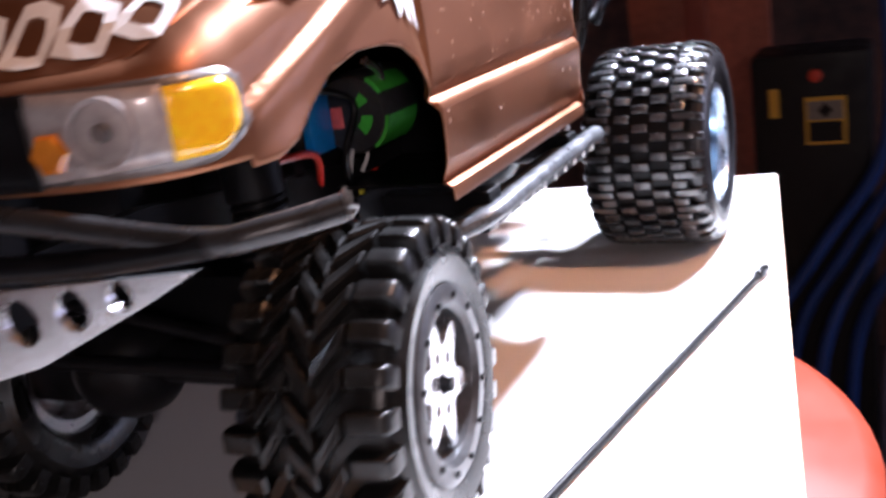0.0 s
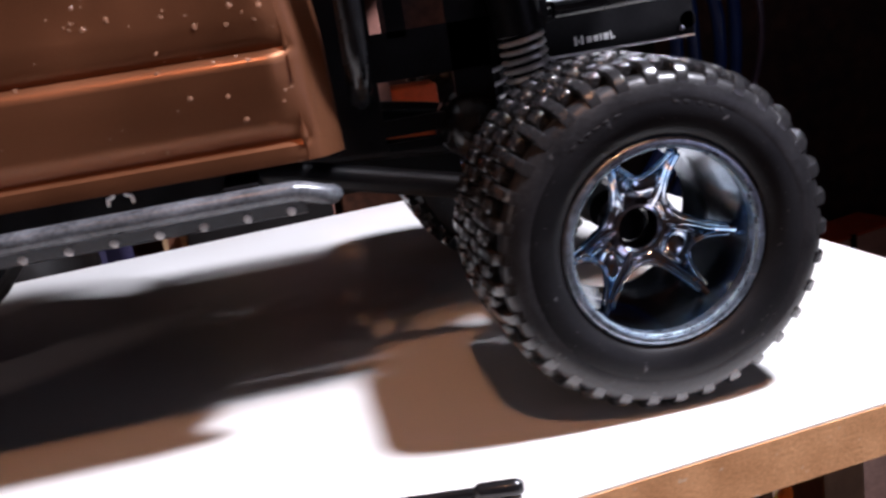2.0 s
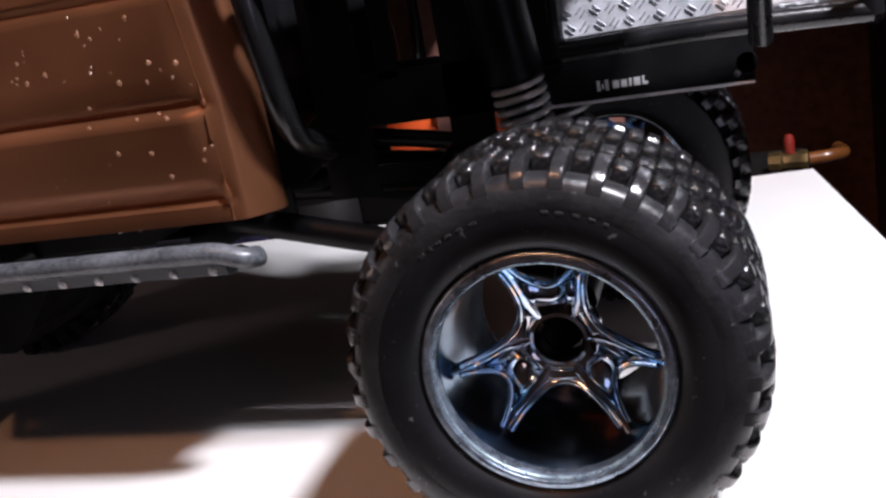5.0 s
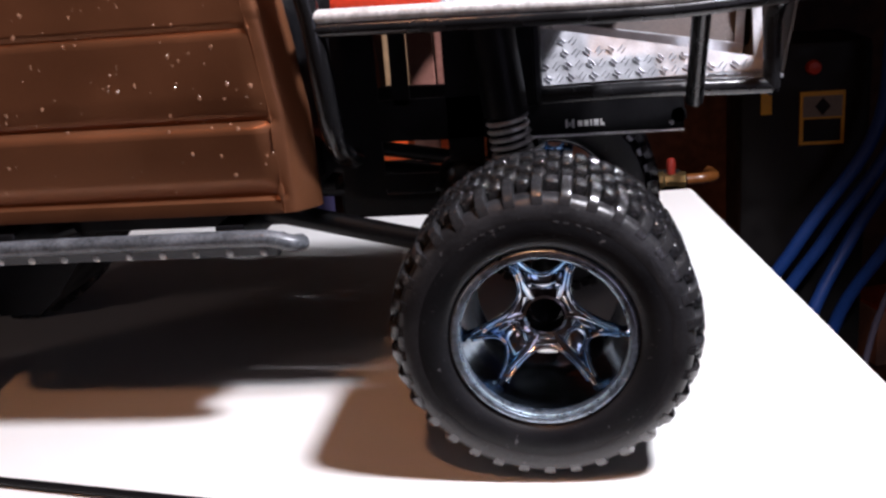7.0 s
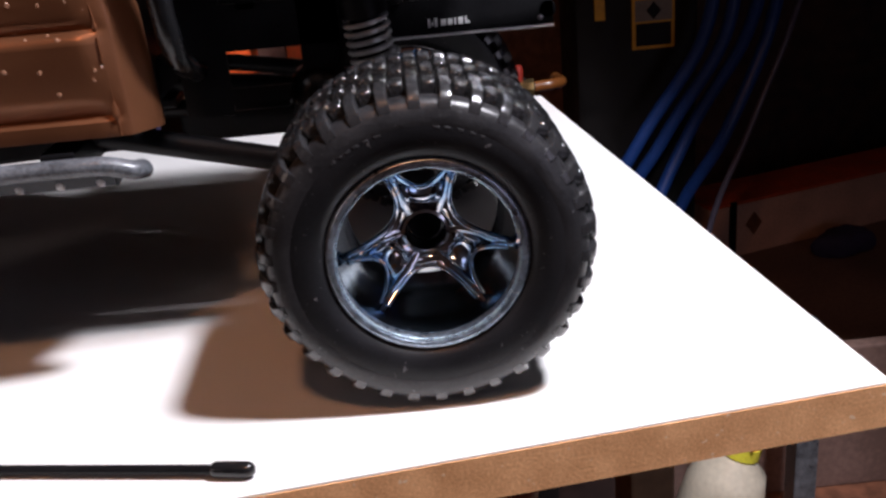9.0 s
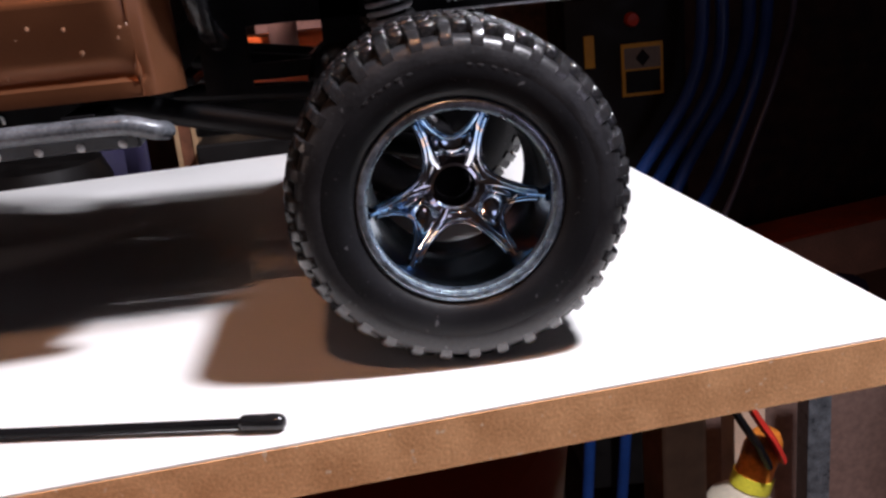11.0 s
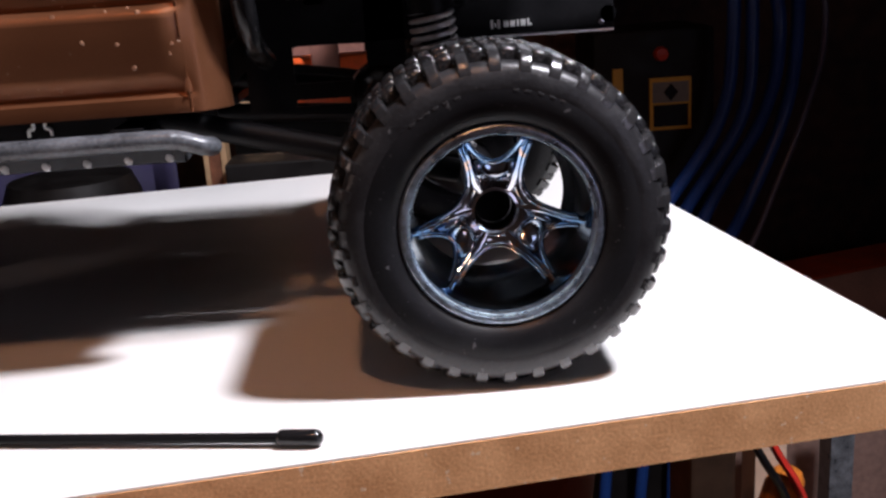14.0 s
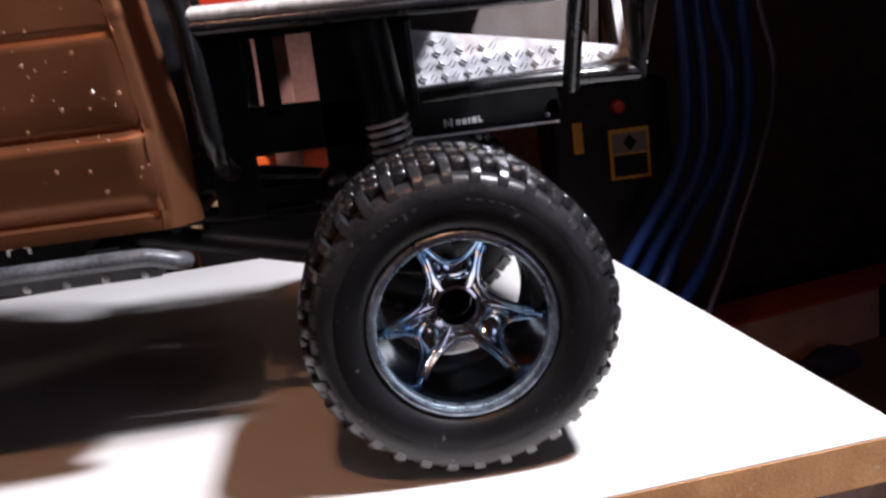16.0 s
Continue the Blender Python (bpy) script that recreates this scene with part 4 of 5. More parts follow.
part("tie_rod", tube(bmesh.new(), [(-0.388, 0.080, 0.072), (-0.388, 0.220, 0.072)], 0.0030, 10, False), BLACK, truck)
part("drag_link", tube(bmesh.new(), [(-0.384, 0.095, 0.080), (-0.378, 0.205, 0.096)], 0.0028, 10, False), BLACK, truck)
part("drive_shaft", tube(bmesh.new(), [(-0.345, 0.168, 0.070), (-0.270, 0.156, 0.084)], 0.0048, 12, False), BLACK, truck)
part("drive_shaft", tube(bmesh.new(), [(-0.210, 0.152, 0.102), (-0.020, 0.160, 0.088)], 0.0048, 12, False), BLACK, truck)
sk = bmesh.new()
prism(sk, [(-0.360, 0.098), (-0.334, 0.046), (-0.322, 0.040), (-0.288, 0.040), (-0.276, 0.050), (-0.236, 0.098)], 0.074, pose(0, 0.113, 0))
part("skid_plate", sk, BLACK, truck, "black plastic centre skid plate", False)
gb = bmesh.new()
box(gb, (-0.300, 0.124, 0.098), (-0.205, 0.176, 0.150), 0.006)
part("gearbox", gb, BLACK, truck)
tray = bmesh.new()
box(tray, (-0.325, 0.118, 0.104), (-0.110, 0.182, 0.1085), 0.001)
part("chassis_tray", tray, BLACK, truck, "", False)
for x in (-0.46, -0.31, -0.10, 0.066):
    part("cross_member", tube(bmesh.new(), [(x, 0.116, 0.128 if x < -0.2 else 0.134), (x, 0.184, 0.128 if x < -0.2 else 0.134)], 0.004, 10, False), BLACK, truck)
# inner mark beside the slider
for dx, dz in ((-0.0030, 0.0), (0.0030, 0.0)):
    part("mark_shape", tube(bmesh.new(), [(-0.1987 + dx * 1.7, 0.1022, 0.0975), (-0.1987 + dx * 1.6, 0.1022, 0.1005), (-0.1987 + dx * 0.9, 0.1022, 0.1015), (-0.1987 + dx, 0.1022, 0.1050)], 0.0009, 8), WHITEPAINT, truck, "white maker's mark")
part("mark_plate", box(bmesh.new(), (-0.290, 0.1030, 0.0900), (-0.118, 0.1048, 0.1095), 0.0005), BLACK, truck, "", False)

part("inner_liner", box(bmesh.new(), (-0.450, 0.186, 0.110), (-0.215, 0.190, 0.205), 0.001), BLACK, truck, "black inner liner", False)
part("cab_rear_wall", box(bmesh.new(), (-0.1180, 0.064, 0.112), (-0.1150, 0.236, 0.236), 0.001), BLACK, truck, "black cab back wall", False)
part("floor_pan", box(bmesh.new(), (-0.285, 0.0595, 0.1120), (-0.118, 0.2405, 0.1135), 0.0004), BLACK, truck, "black cab floor pan", False)
part("inner_liner", box(bmesh.new(), (-0.216, 0.066, 0.112), (-0.212, 0.190, 0.205), 0.001), BLACK, truck, "", False)
# motor, pack and wiring seen in the wheel arch
mt = bmesh.new()
lathe(mt, [(-0.020, 0.0), (-0.020, 0.0165), (-0.018, 0.018), (0.018, 0.018), (0.020, 0.0165), (0.020, 0.0)], 36, "y")
motor = part("motor", mt, MOTORGREY, truck, "dark grey can motor with green tape", True, pose(-0.252, 0.110, 0.143, 0, 0, -90))
for a0, wide in ((0.5, 0.5), (5.3, 0.9)):
    gt = bmesh.new()
    prev = None
    for k in range(9):
        a = a0 + wide * k / 8
        col = [gt.verts.new((0.0186 * math.cos(a), y, 0.0186 * math.sin(a))) for y in (-0.019, 0.010)] + [gt.verts.new((0.006 * math.cos(a), -0.0207, 0.006 * math.sin(a)))]
        if prev:
            gt.faces.new((prev[0], prev[1], col[1], col[0]))
            gt.faces.new((prev[2], prev[0], col[0], col[2]))
        prev = col
    part("tape_stripe", gt, GREEN, motor, "green tape wedge")
part("battery_pack", box(bmesh.new(), (-0.290, 0.120, 0.128), (-0.268, 0.160, 0.166), 0.003), BLUE, truck, "bright blue wrapped pack")
part("servo", box(bmesh.new(), (-0.395, 0.135, 0.115), (-0.355, 0.175, 0.150), 0.002), BLACK, truck)
part("pink_plug", box(bmesh.new(), (-0.2730, 0.1135, 0.137), (-0.2680, 0.1200, 0.147), 0.0015), surf("pink_plug", (0.75, 0.15, 0.16), 0.4), truck)
part("yellow_plug", box(bmesh.new(), (-0.318, 0.118, 0.137), (-0.308, 0.128, 0.149), 0.002), YELLOW, truck)
wires = (
    (RED, 0.0016, [(-0.372, 0.100, 0.140), (-0.345, 0.098, 0.1395), (-0.315, 0.104, 0.134), (-0.293, 0.118, 0.116), (-0.286, 0.126, 0.105)]),
    (RED, 0.0013, [(-0.290, 0.120, 0.104), (-0.278, 0.116, 0.112), (-0.262, 0.116, 0.108), (-0.250, 0.114, 0.113), (-0.243, 0.116, 0.107)]),
    (YELLOW, 0.0018, [(-0.262, 0.117, 0.112), (-0.2635, 0.116, 0.107), (-0.262, 0.117, 0.098)]),
    (GREYWIRE, 0.0026, [(-0.283, 0.112, 0.112), (-0.289, 0.108, 0.106), (-0.298, 0.106, 0.098)]),
    (GREYWIRE, 0.0011, [(-0.352, 0.092, 0.112), (-0.330, 0.088, 0.1155), (-0.305, 0.095, 0.110), (-0.292, 0.104, 0.104)]),
    (GREYWIRE, 0.0010, [(-0.280, 0.110, 0.118), (-0.270, 0.112, 0.128), (-0.262, 0.110, 0.124), (-0.266, 0.112, 0.116)]),
    (BLACK, 0.0017, [(-0.300, 0.112, 0.160), (-0.285, 0.100, 0.150), (-0.292, 0.104, 0.128), (-0.275, 0.112, 0.110)]),
    (SILVER, 0.0022, [(-0.270, 0.100, 0.166), (-0.262, 0.098, 0.160), (-0.259, 0.100, 0.150)]),
)
for m, r, pts in wires:
    part("wire", tube(bmesh.new(), pts, r, 8), m, truck)
part("esc_box", box(bmesh.new(), (-0.345, 0.125, 0.128), (-0.300, 0.170, 0.140), 0.002), BLACK, truck)

# front bumper
BUMPER = surf("bumper_black", (0.030, 0.030, 0.032), 0.28, 0.3, 0.3, 700, 0.1, 60)
part("bumper_tube", tube(bmesh.new(), [(-0.462, 0.004, 0.1510), (-0.474, 0.018, 0.1492), (-0.480, 0.035, 0.1485), (-0.482, 0.090, 0.1555), (-0.482, 0.15, 0.1590), (-0.482, 0.210, 0.1555), (-0.480, 0.265, 0.1485), (-0.474, 0.282, 0.1492), (-0.462, 0.296, 0.1510)], 0.0035, 14), BUMPER, truck, "glossy black bumper tube with bright ends")
part("bumper_tube", tube(bmesh.new(), [(-0.480, 0.030, 0.1480), (-0.484, 0.075, 0.1440), (-0.484, 0.15, 0.1420), (-0.484, 0.225, 0.1440), (-0.480, 0.270, 0.1480)], 0.0036, 12), BLACK, truck)
bp = bmesh.new()
holed(bp, [(0.034, 0.1420), (0.050, 0.1340), (0.090, 0.1160), (0.112, 0.1100), (0.188, 0.1100), (0.210, 0.1160), (0.250, 0.1340), (0.266, 0.1420), (0.20, 0.1365), (0.10, 0.1365)],
      [(0.0935, 0.1280, 0.0066), (0.0748, 0.1318, 0.0056), (0.0585, 0.1358, 0.0042), (0.15, 0.1235, 0.009), (0.122, 0.1240, 0.0075), (0.178, 0.1240, 0.0075), (0.2065, 0.1280, 0.0066), (0.2252, 0.1318, 0.0056), (0.2415, 0.1358, 0.0042)], 0.0022)
part("bumper_plate", bp, SILVER, truck, "bare silver plate with round holes", False, Matrix.Translation((-0.480, 0, 0)) @ Matrix.Rotation(radians(90), 4, "Z"))
for y in (0.118, 0.182):
    part("bumper_mount", box(bmesh.new(), (-0.484, y - 0.003, 0.118), (-0.455, y + 0.003, 0.150), 0.001), BLACK, truck, "", False)


# rear cage and bed
tubes = (
    (0.0050, [(-0.118, 0.060, 0.262), (-0.104, 0.0525, 0.225), (-0.0965, 0.0510, 0.198), (-0.0945, 0.0530, 0.170), (-0.0940, 0.0640, 0.138), (-0.0920, 0.0900, 0.126)]),
    (0.0036, [(-0.096, 0.0500, 0.1915), (-0.02, 0.0520, 0.1905), (0.060, 0.0600, 0.1890), (0.118, 0.0700, 0.1925)]),
    (0.0042, [(0.0712, 0.0640, 0.190), (0.0712, 0.0780, 0.172), (0.0708, 0.0944, 0.1440)]),
    (0.0040, [(0.118, 0.0700, 0.1925), (0.1125, 0.0980, 0.1905), (0.1085, 0.1060, 0.1800), (0.1078, 0.1080, 0.1620), (0.1085, 0.1100, 0.1460)]),
    (0.0040, [(0.0000, 0.1080, 0.1480), (0.0500, 0.1060, 0.1490), (0.1085, 0.1100, 0.1470)]),
)
for side in (0, 1):
    for r, pts in tubes:
        bm = tube(bmesh.new(), pts, r, 12)
        if side:
            mirror(bm)
        part("cage_tube", bm, GLOSSBLACK, truck, "black roll cage tube")
for x, y, z in ((-0.118, 0.060, 0.262), (-0.096, 0.052, 0.1935), (0.118, 0.070, 0.1925), (0.1085, 0.110, 0.146)):
    part("cage_cross_tube", tube(bmesh.new(), [(x, y, z), (x, 2 * MID - y, z)], 0.0040, 12, False), GLOSSBLACK, truck)


for side in (0, 1):
    bm = tube(bmesh.new(), [(-0.094, 0.0500, 0.1968), (-0.02, 0.0520, 0.1958), (0.060, 0.0600, 0.1940), (0.115, 0.0695, 0.1965)], 0.0034, 12)
    if side:
        mirror(bm)
    part("top_rail", bm, SILVERPAINT, truck, "pale silver speckled top rail")


def tread_plate(bm, origin, du, dv, nu, nv, pitch, lift):
    """Raised crossed bars stamped on a sheet."""
    du, dv = Vector(du).normalized(), Vector(dv).normalized()
    n = du.cross(dv).normalized() * lift
    for i in range(nu):
        for j in range(nv):
            c = Vector(origin) + du * (i + 0.5) * pitch + dv * (j + 0.5) * pitch
            a = (du + dv).normalized() if (i + j) % 2 else (du - dv).normalized()
            b = n.normalized().cross(a)
            for k in (-0.20, 0.20):
                o = c + b * k * pitch * 0.9
                vs = [bm.verts.new(o + a * s * pitch * 0.40 + b * t * pitch * 0.07) for s, t in ((-1, 0), (-0.6, 1), (0.6, 1), (1, 0), (0.6, -1), (-0.6, -1))]
                tp = [bm.verts.new(o + a * s * pitch * 0.26 + n) for s in (-1, 1)]
                bm.faces.new((vs[0], vs[1], tp[0]))
                bm.faces.new((vs[1], vs[2], tp[1], tp[0]))
                bm.faces.new((vs[2], vs[3], tp[1]))
                bm.faces.new((vs[3], vs[4], tp[1]))
                bm.faces.new((vs[4], vs[5], tp[0], tp[1]))
                bm.faces.new((vs[5], vs[0], tp[0]))
    return bm


def sheet(bm, a, b, c, d, thick):
    a, b, c, d = (Vector(p) for p in (a, b, c, d))
    n = (b - a).cross(d - a).normalized() * thick
    t = [bm.verts.new(p) for p in (a, b, c, d)]
    u = [bm.verts.new(p - n) for p in (a, b, c, d)]
    bm.faces.new(t)
    bm.faces.new(u[::-1])
    for k in range(4):
        bm.faces.new((t[k], u[k], u[(k + 1) % 4], t[(k + 1) % 4]))
    return bm


bed = bmesh.new()
sheet(bed, (0.0740, 0.116, 0.1510), (0.1150, 0.116, 0.1510), (0.1150, 0.184, 0.1510), (0.0740, 0.184, 0.1510), 0.0015)
floor_plate = part("bed_floor", bed, PLATE, truck, "silver diamond plate bed floor", False)
part("plate_relief", tread_plate(bmesh.new(), (0.0745, 0.117, 0.1510), (1, 0, 0), (0, 1, 0), 7, 11, 0.0056, 0.0006), PLATE, floor_plate, "", False)
bed = bmesh.new()
sheet(bed, (-0.0200, 0.118, 0.1510), (0.0740, 0.118, 0.1510), (0.0740, 0.184, 0.1510), (-0.0200, 0.184, 0.1510), 0.0015)
part("bed_floor", bed, BROWNEDPLATE, truck, "bed floor plate, room reflection painted in brown", False)
for side in (0, 1):
    p = bmesh.new()
    q = [(0.0005, 0.1170, 0.1520), (0.1060, 0.1170, 0.1540), (0.1060, 0.1192, 0.1592), (-0.0055, 0.1290, 0.1800)]
    sheet(p, *q, 0.0012)
    sheet(p, (0.1018, 0.1182, 0.1592), (0.1062, 0.1182, 0.1592), (0.1062, 0.1300, 0.1920), (0.1018, 0.1300, 0.1920), 0.0012)
    if side:
        mirror(p)
    pan = part("wheel_tub", p, PLATE, truck, "silver diamond plate side panel", False)
    r = bmesh.new()
    for k, n in enumerate((18, 13, 8, 4)):
        tread_plate(r, (0.0008 - 0.0014 * k, 0.1169 + 0.0024 * k, 0.1524 + 0.0056 * k), (0.1055, 0.0, 0.0020), (-0.006, 0.012, 0.0280), n, 1, 0.0056, 0.0008)
    if side:
        mirror(r)
    part("plate_relief", r, PLATE, pan, "", False)
back = bmesh.new()
sheet(back, (0.0005, 0.184, 0.152), (0.116, 0.184, 0.152), (0.116, 0.215, 0.196), (0.0005, 0.215, 0.196), 0.0012)
part("bed_side", back, BROWNEDPLATE, truck, "bed side plate, room reflection painted in brown", False)
tail = bmesh.new()
sheet(tail, (0.1155, 0.120, 0.150), (0.1155, 0.180, 0.150), (0.1155, 0.215, 0.192), (0.1155, 0.085, 0.192), 0.0012)
tp = part("tail_plate", tail, BROWNEDPLATE, truck, "diamond plate tail panel, room reflection painted in brown", False)
part("plate_relief", tread_plate(bmesh.new(), (0.1150, 0.172, 0.1515), (0, -1, 0), (0, 0, 1), 8, 6, 0.0062, 0.0006), PLATE, tp, "", False)


def deck_z(x):
    return 0.1955 - 0.0105 * x


# made-up openings in the deck let lamp light reach the side tray and the bed
top, relief = bmesh.new(), bmesh.new()
for x0, x1, y0, y1 in ((-0.093, -0.045, 0.0575, 0.2405), (-0.005, 0.050, 0.0595, 0.100), (-0.005, 0.050, 0.142, 0.2395), (-0.005, 0.020, 0.100, 0.142), (-0.045, -0.005, 0.0585, 0.168), (-0.045, -0.005, 0.188, 0.2400)):
    sheet(top, (x0, y0, deck_z(x0)), (x1, y0, deck_z(x1)), (x1, y1, deck_z(x1)), (x0, y1, deck_z(x0)), 0.0015)
    tread_plate(relief, (x0, y0 + 0.001, deck_z(x0) + 0.0001), (1, 0, -0.0105), (0, 1, 0), int((x1 - x0) / 0.0056), int((y1 - y0 - 0.002) / 0.0056), 0.0056, 0.0006)
deck = part("bed_deck", top, PLATE, truck, "bright silver plate over the bed", False)
part("plate_relief", relief, PLATE, deck, "", False)
tray = part("side_tray", box(bmesh.new(), (-0.1100, 0.2086, 0.0780), (-0.0400, 0.2330, 0.1160), 0.002), surf("orange_tray_plastic", (0.88, 0.13, 0.025), 0.45, 0, 0.12), truck, "bright orange plastic side tray")
part("tray_band", box(bmesh.new(), (-0.1105, 0.2078, 0.0955), (-0.0395, 0.2083, 0.0985)), BLACK, tray, "black band", False)
part("bed_box", box(bmesh.new(), (-0.0900, 0.0620, 0.1972), (-0.0440, 0.100, 0.2048), 0.002), REDBOX, truck, "red orange plastic box on the bed")
fr = bmesh.new()
for x0, x1, z0, z1 in ((-0.104, -0.082, 0.100, 0.192), (-0.0745, -0.0660, 0.147, 0.192), (-0.0480, -0.004, 0.147, 0.192), (-0.082, -0.0, 0.1840, 0.1935), (-0.082, -0.015, 0.1290, 0.1500), (-0.082, -0.034, 0.1045, 0.1120), (-0.082, -0.040, 0.098, 0.1015), (-0.0480, -0.030, 0.100, 0.147)):
    box(fr, (x0, 0.1105, z0), (x1, 0.1125, z1))
part("inner_frame", fr, BLACK, truck, "black plastic inner frame with openings", False)
part("bed_support", box(bmesh.new(), (-0.030, 0.114, 0.142), (0.000, 0.128, 0.1945), 0.003), BLACK, truck, "", False)
part("bed_support", box(bmesh.new(), (-0.030, 0.172, 0.142), (0.000, 0.188, 0.1945), 0.003), BLACK, truck, "", False)

part("axle_guard", box(bmesh.new(), (-0.128, 0.1960, 0.0660), (-0.035, 0.2040, 0.0840), 0.002), BLACK, truck, "black plastic guard beside the rear axle", False)
part("bed_brace", box(bmesh.new(), (-0.0815, 0.2050, 0.0980), (-0.0660, 0.2085, 0.1950), 0.0006), PINKWOOD, truck, "dull rose upright brace", False)
dome = bmesh.new()
lathe(dome, [(-0.0160, 0.0), (-0.0150, 0.0060), (-0.0115, 0.0112), (-0.0060, 0.0146), (0.0, 0.0158), (0.0060, 0.0158), (0.0060, 0.0120), (0.0200, 0.0110), (0.0200, 0.0)], 28, "y")
part("gear_housing", dome, GLOSSBLACK, truck, "glossy black domed gear housing", True, pose(-0.0420, 0.1170, 0.1040))

# ---- things round the board ----
def tool_case(at):
    c = thing("tool_case", "black tool case with yellow stripe and warning label", "tool case", at, "black tool cases")
    bm = bmesh.new()
    box(bm, (-0.085, 0.0, -0.69), (0.085, 0.14, 0.060), 0.012)
    part("case", bm, TOOLBLACK, c)
    part("stripe", box(bmesh.new(), (-0.0585, -0.004, -0.034), (-0.0445, 0.002, 0.010), 0.001), TOOLYELLOW, c, "yellow stripe", False)
    lab = part("label", box(bmesh.new(), (-0.008, -0.003, -0.078), (0.050, 0.002, -0.006), 0.0008), TOOLYELLOW, c, "yellow framed warning label", False)
    part("label_field", box(bmesh.new(), (-0.004, -0.0042, -0.040), (0.046, -0.002, -0.012)), LABELGREY, lab, "", False)
    part("label_field", box(bmesh.new(), (-0.003, -0.0042, -0.073), (0.045, -0.002, -0.043)), TOOLBLACK, lab, "", False)
    dm = bmesh.new()
    prism(dm, [(0.021, -0.038), (0.031, -0.026), (0.021, -0.014), (0.011, -0.026)], 0.001, pose(0, -0.0052, 0))
    part("label_sign", dm, TOOLBLACK, lab, "black diamond sign", False)
    part("knob", lathe(bmesh.new(), [(-0.012, 0.0), (-0.011, 0.008), (-0.004, 0.010), (0.004, 0.010)], 18, "y", at=(0.008, 0, 0.026)), REDBOX, c, "red knob")
    return c


tool_case(pose(0.3165, 1.0, 0.0))
tool_case(pose(0.92, 0.020, -0.06, 0, 0, -90))


def cable_bundle(at):
    for k in range(5):
        dx = k * 0.030 - 0.016
        pts = [(0.012 + dx * 0.8, 0.02 * (k % 3), 1.0), (0.016 + dx * 0.9, 0.02 * (k % 3), 0.25), (0.022 + dx, 0.015 * (k % 2), 0.06), (0.006 + dx * 1.1, 0.01 * k, -0.06), (-0.075 + dx * 1.3, 0.015 * (k % 3), -0.19), (-0.16 + dx * 1.5, 0.03 * (k % 2), -0.36), (-0.20 + dx * 1.8, 0.05, -0.735)]
        c = part("cable", tube(bmesh.new(), pts, 0.0090 if k < 4 else 0.0045, 10), CABLE if k < 4 else CABLEGREY, None, "", True, at)
        tagged(c, "hanging blue plastic cable" if k < 4 else "thin hanging violet grey cable", "cable", "blue cables")


cable_bundle(pose(0.395, 0.93, 0.0))
cable_bundle(pose(0.86, -0.085, -0.10, 0, 0, -90))

# shelf with boards and bins behind the truck
def block_thing(name, lo, hi, material, label, category, bevel=0.003, group=""):
    ob = part(name, box(bmesh.new(), lo, hi, bevel), material, None, "", False)
    return tagged(ob, label, category, group)


block_thing("shelf_board", (-0.255, 1.02, -0.75), (-0.200, 1.06, 0.60), TAN, "tan upright wooden shelf board", "board")
block_thing("shelf_board", (-0.178, 1.00, -0.75), (-0.075, 1.02, 0.60), PINKWOOD, "dull rose upright shelf board", "board")
block_thing("low_cabinet", (-0.265, 0.92, -0.75), (-0.08, 0.99, -0.068), TOOLBLACK, "low dark cabinet in the shade", "cabinet")
upright = thing("shelf_upright", "dark brown shelf upright with pale wooden edges", "shelf upright", pose(-0.2925, 1.01, -0.75))
part("web", box(bmesh.new(), (-0.0085, 0.0, 0.0), (0.0085, 0.030, 0.79), 0.001), WOOD, upright, "", False)
part("edge_strip", box(bmesh.new(), (-0.0150, -0.003, 0.0), (-0.0085, 0.030, 0.79), 0.001), TAN, upright, "pale wooden edge", False)
part("edge_strip", box(bmesh.new(), (0.0085, -0.003, 0.0), (0.0165, 0.030, 0.79), 0.001), TAN, upright, "pale wooden edge", False)
cloth = bmesh.new()
for i in range(25):
    for k in range(13):
        x, z = -0.85 + 0.5 * i / 24, -0.75 + 0.69 * k / 12
        cloth.verts.new((x, 1.05 + 0.018 * math.sin(x * 42) + 0.008 * math.sin(x * 90 + z * 9), z))
cloth.verts.ensure_lookup_table()
for i in range(24):
    for k in range(12):
        a = i * 13 + k
        cloth.faces.new([cloth.verts[j] for j in (a, a + 13, a + 14, a + 1)])
cl = part("hanging_cloth", cloth, FABRIC)
solid(cl, 0.004)
tagged(cl, "dark violet blue hanging cloth with folds", "cloth")
fan = thing("black_drum", "round black drum in the shade below the board", "drum", pose(-0.455, 0.90, -0.75))
part("drum", lathe(bmesh.new(), [(0.0, 0.10), (0.01, 0.105), (0.66, 0.085), (0.685, 0.075), (0.69, 0.0)], 36, "z"), TOOLBLACK, fan)
block_thing("wood_panel", (-0.05, 1.30, -0.75), (0.30, 1.34, 0.90), WOOD, "reddish brown wooden panel leaning on the wall", "panel")
block_thing("wood_panel", (1.15, 0.10, -0.75), (1.18, 0.34, 0.70), surf("red_brown_panel", (0.30, 0.075, 0.035), 0.6, 0, 0.3, 60, 0.2, 8), "reddish brown wooden panel on the wall", "panel")
block_thing("wood_panel", (1.12, 0.20, -0.75), (1.14, 0.235, 0.70), ORANGE, "orange painted upright board", "board")
table = thing("low_table", "low greyish brown wooden table on the floor", "table", pose(0.93, 0.96, 0, 0, 0, 18))
part("tabletop", box(bmesh.new(), (-0.42, -0.36, -0.525), (0.45, 0.40, -0.50), 0.003), GREYBROWN, table, "greyish brown table top", False)
for x in (-0.39, 0.42):
    for y in (-0.33, 0.37):
        part("leg", box(bmesh.new(), (x - 0.02, y - 0.02, -0.75), (x + 0.02, y + 0.02, -0.525), 0.002), WOOD, table, "", False)
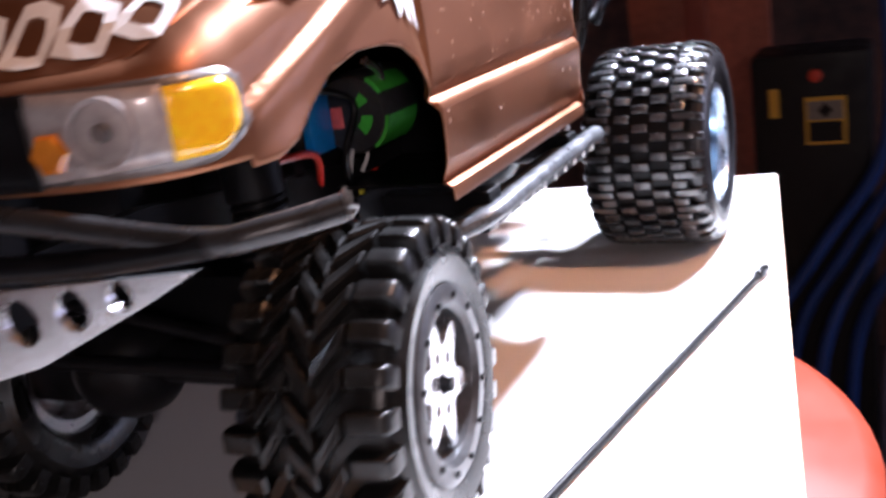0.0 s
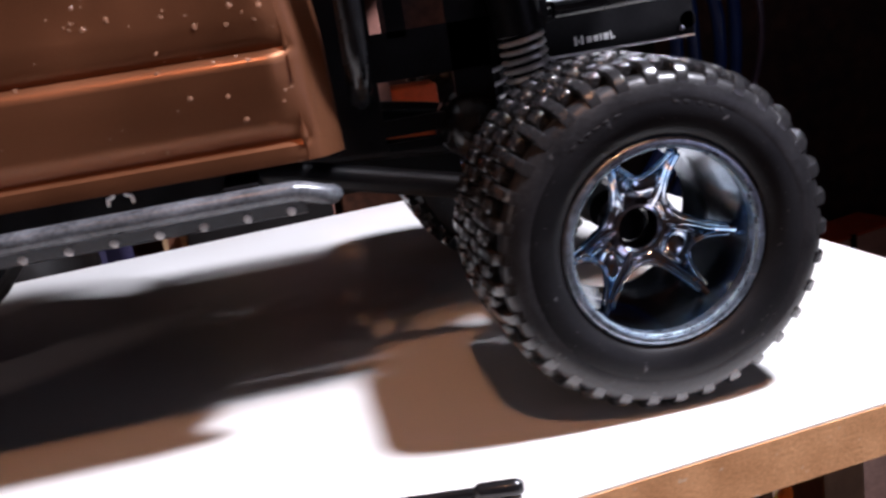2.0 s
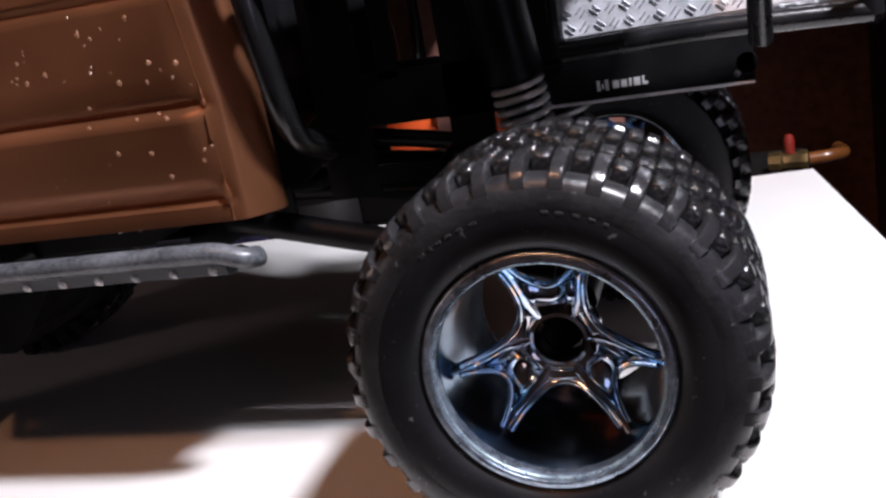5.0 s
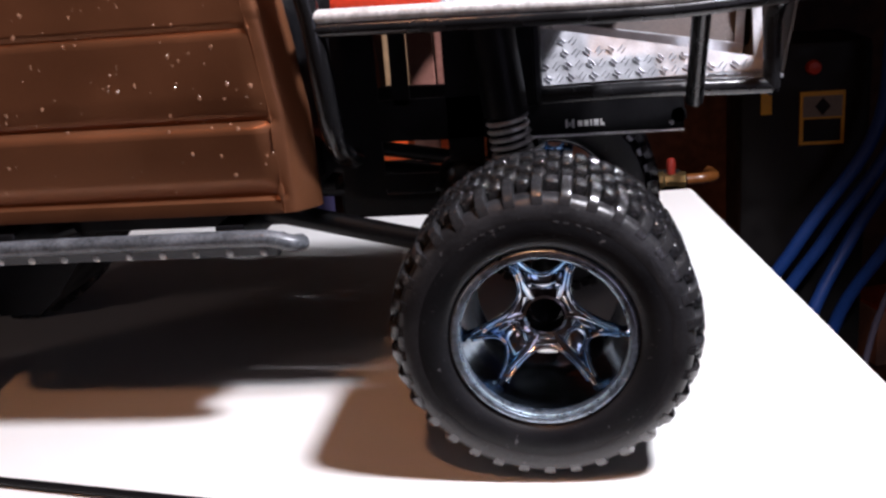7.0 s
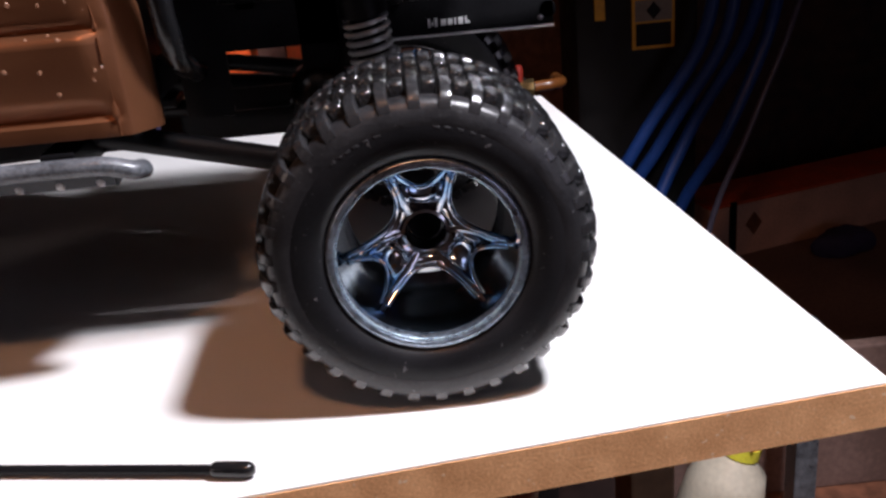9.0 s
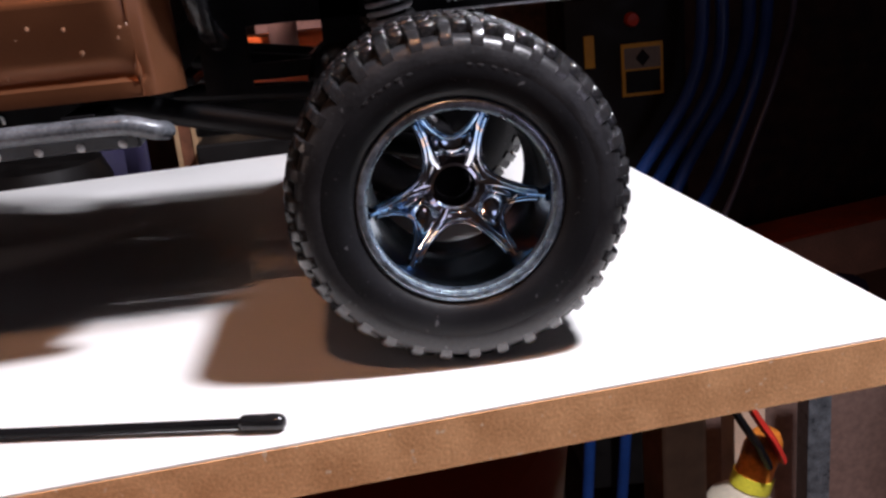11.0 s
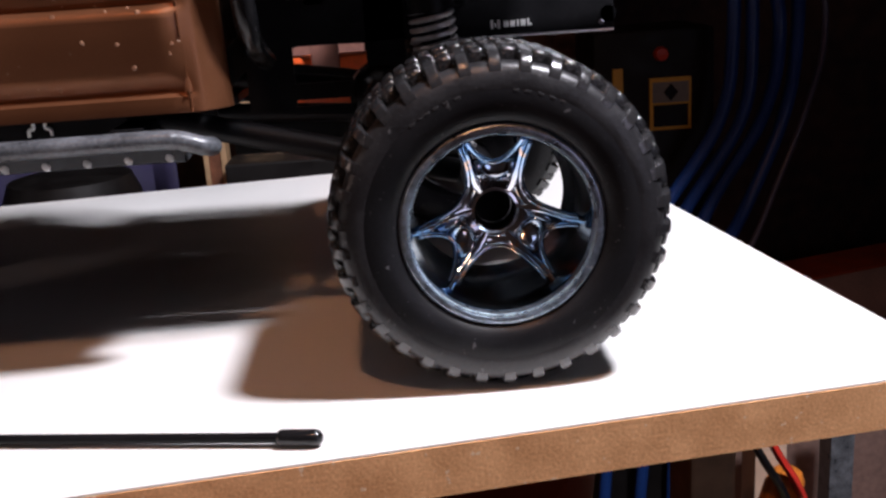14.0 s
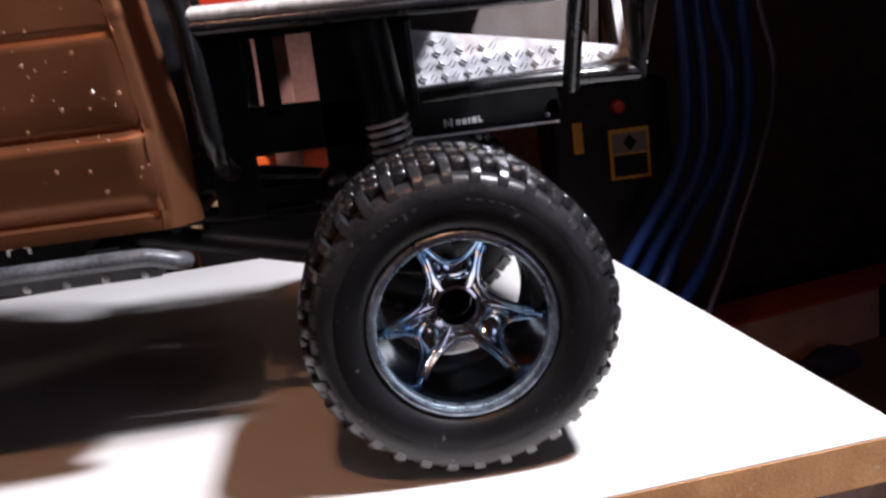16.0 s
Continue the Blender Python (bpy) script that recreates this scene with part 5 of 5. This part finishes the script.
carton = thing("cardboard_box", "long brown cardboard box with red top edge and dark straps", "box", pose(0.56, 1.225, -0.50, 0, 0, 17))
part("carton", box(bmesh.new(), (-0.08, 0.0, 0.0), (0.46, 0.10, 0.096), 0.002), CARDBOARD, carton, "", False)
part("top_edge", box(bmesh.new(), (-0.08, -0.003, 0.096), (0.46, 0.10, 0.101), 0.001), REDEDGE, carton, "red top edge", False)
for x in (-0.035, 0.33):
    part("strap", box(bmesh.new(), (x - 0.006, -0.005, 0.0), (x + 0.006, 0.0, 0.102)), BLACK, carton, "dark strap", False)
mk = bmesh.new()
prism(mk, [(0.008, 0.035), (0.024, 0.056), (0.008, 0.077), (-0.008, 0.056)], 0.002, pose(0, -0.003, 0))
part("printed_mark", mk, WOOD, carton, "dark diamond print", False)
bun = bmesh.new()
bmesh.ops.create_icosphere(bun, subdivisions=3, radius=1.0)
for v in bun.verts:
    n = v.co.copy()
    k = 1 + 0.10 * math.sin(n.x * 6 + n.y * 4) + 0.06 * math.sin(n.y * 11 - n.z * 7)
    v.co = Vector((n.x * 0.060 * k, n.y * 0.030 * k, max(-0.018, n.z * 0.026 * k)))
bd = part("crumpled_cloth", bun, FABRIC, None, "", True, pose(0.715, 1.195, -0.482, 0, 0, 15))
tagged(bd, "crumpled dark blue cloth on the low table", "cloth")

# bottle on a low shelf below the board
block_thing("low_shelf", (0.100, 0.372, -0.554), (0.560, 0.640, -0.539), WOOD, "dark brown low wooden shelf", "shelf")
for x in (0.125, 0.535):
    b = part("wooden_post", box(bmesh.new(), (x - 0.014, 0.49, -0.75), (x + 0.014, 0.518, -0.554), 0.002), WOOD, None, "", False)
    tagged(b, "dark brown wooden post under the low shelf", "post", "posts under the shelf")
block_thing("back_board", (0.235, 0.618, -0.539), (0.560, 0.636, -0.352), GREYBROWN, "greyish brown board standing on the low shelf", "board")
bot = thing("glue_bottle", "milky white squeeze bottle with amber cap and yellow collar", "bottle", pose(0.250, 0.492, -0.5265, 0, 18, 0))
part("bottle", lathe(bmesh.new(), [(0.0, 0.0), (0.0, 0.037), (0.006, 0.041), (0.106, 0.041), (0.130, 0.034), (0.144, 0.020), (0.150, 0.0177)], 40, "z"), BOTTLE, bot)
part("collar", lathe(bmesh.new(), [(0.147, 0.0), (0.147, 0.0205), (0.161, 0.0205), (0.162, 0.0)], 32, "z"), YELLOW, bot, "yellow collar")
part("cap", lathe(bmesh.new(), [(0.161, 0.0), (0.161, 0.0190), (0.172, 0.0184), (0.189, 0.0190), (0.202, 0.0162), (0.209, 0.0113), (0.2105, 0.0)], 32, "z"), CAPAMBER, bot, "amber orange cap")
for name, material, dx, label in (("strap", RED, 0.0, "red webbing strap hanging on the bottle"), ("strap", BLACK, -0.014, "black webbing strap hanging on the bottle")):
    pts = [(0.278, 0.471, -0.270), (0.286, 0.470, -0.285), (0.295, 0.4685, -0.302), (0.308, 0.467, -0.324), (0.318, 0.468, -0.346)]
    strap = part(name, tube(bmesh.new(), [(x + dx, y, z + 0.3 * dx) for x, y, z in pts], 0.0100, 8, flat=0.4), material)
    tagged(strap, label, "strap", "straps on the bottle")
block_thing("beige_box", (0.294, 0.530, -0.539), (0.326, 0.570, -0.303), BEIGE, "narrow beige cardboard box on the low shelf", "box", 0.001)
block_thing("beige_post", (0.371, 0.530, -0.539), (0.395, 0.558, -0.277), SLIDER, "pale grey square post on the low shelf", "post", 0.001)
block_thing("narrow_cabinet", (-0.020, 0.505, -0.75), (0.114, 0.610, -0.010), TOOLBLACK, "narrow black cabinet behind the board", "cabinet")
fitting = thing("hose_fitting", "brass hose fitting with an amber hose and red cap", "hose fitting", pose(0.082, 0.530, -0.0015, 0, 0, -6))
part("fitting_body", lathe(bmesh.new(), [(0.0, 0.0), (0.0, 0.0072), (0.009, 0.0085), (0.011, 0.0068), (0.022, 0.0068), (0.024, 0.0080), (0.029, 0.0080), (0.030, 0.0)], 8, "x"), BRASS, fitting)
part("hose", tube(bmesh.new(), [(0.030, 0.0, 0.0), (0.045, 0.002, 0.001), (0.054, 0.014, 0.0), (0.050, 0.040, -0.002)], 0.0052, 10), DARKAMBER, fitting, "amber plastic hose")
part("red_cap", lathe(bmesh.new(), [(0.006, 0.0), (0.006, 0.0036), (0.016, 0.0042), (0.020, 0.0030), (0.021, 0.0)], 14, "z", at=(0.016, 0, 0)), surf("dark_red_plastic", (0.18, 0.012, 0.006), 0.5, 0, 0.2), fitting, "dark red plastic cap")
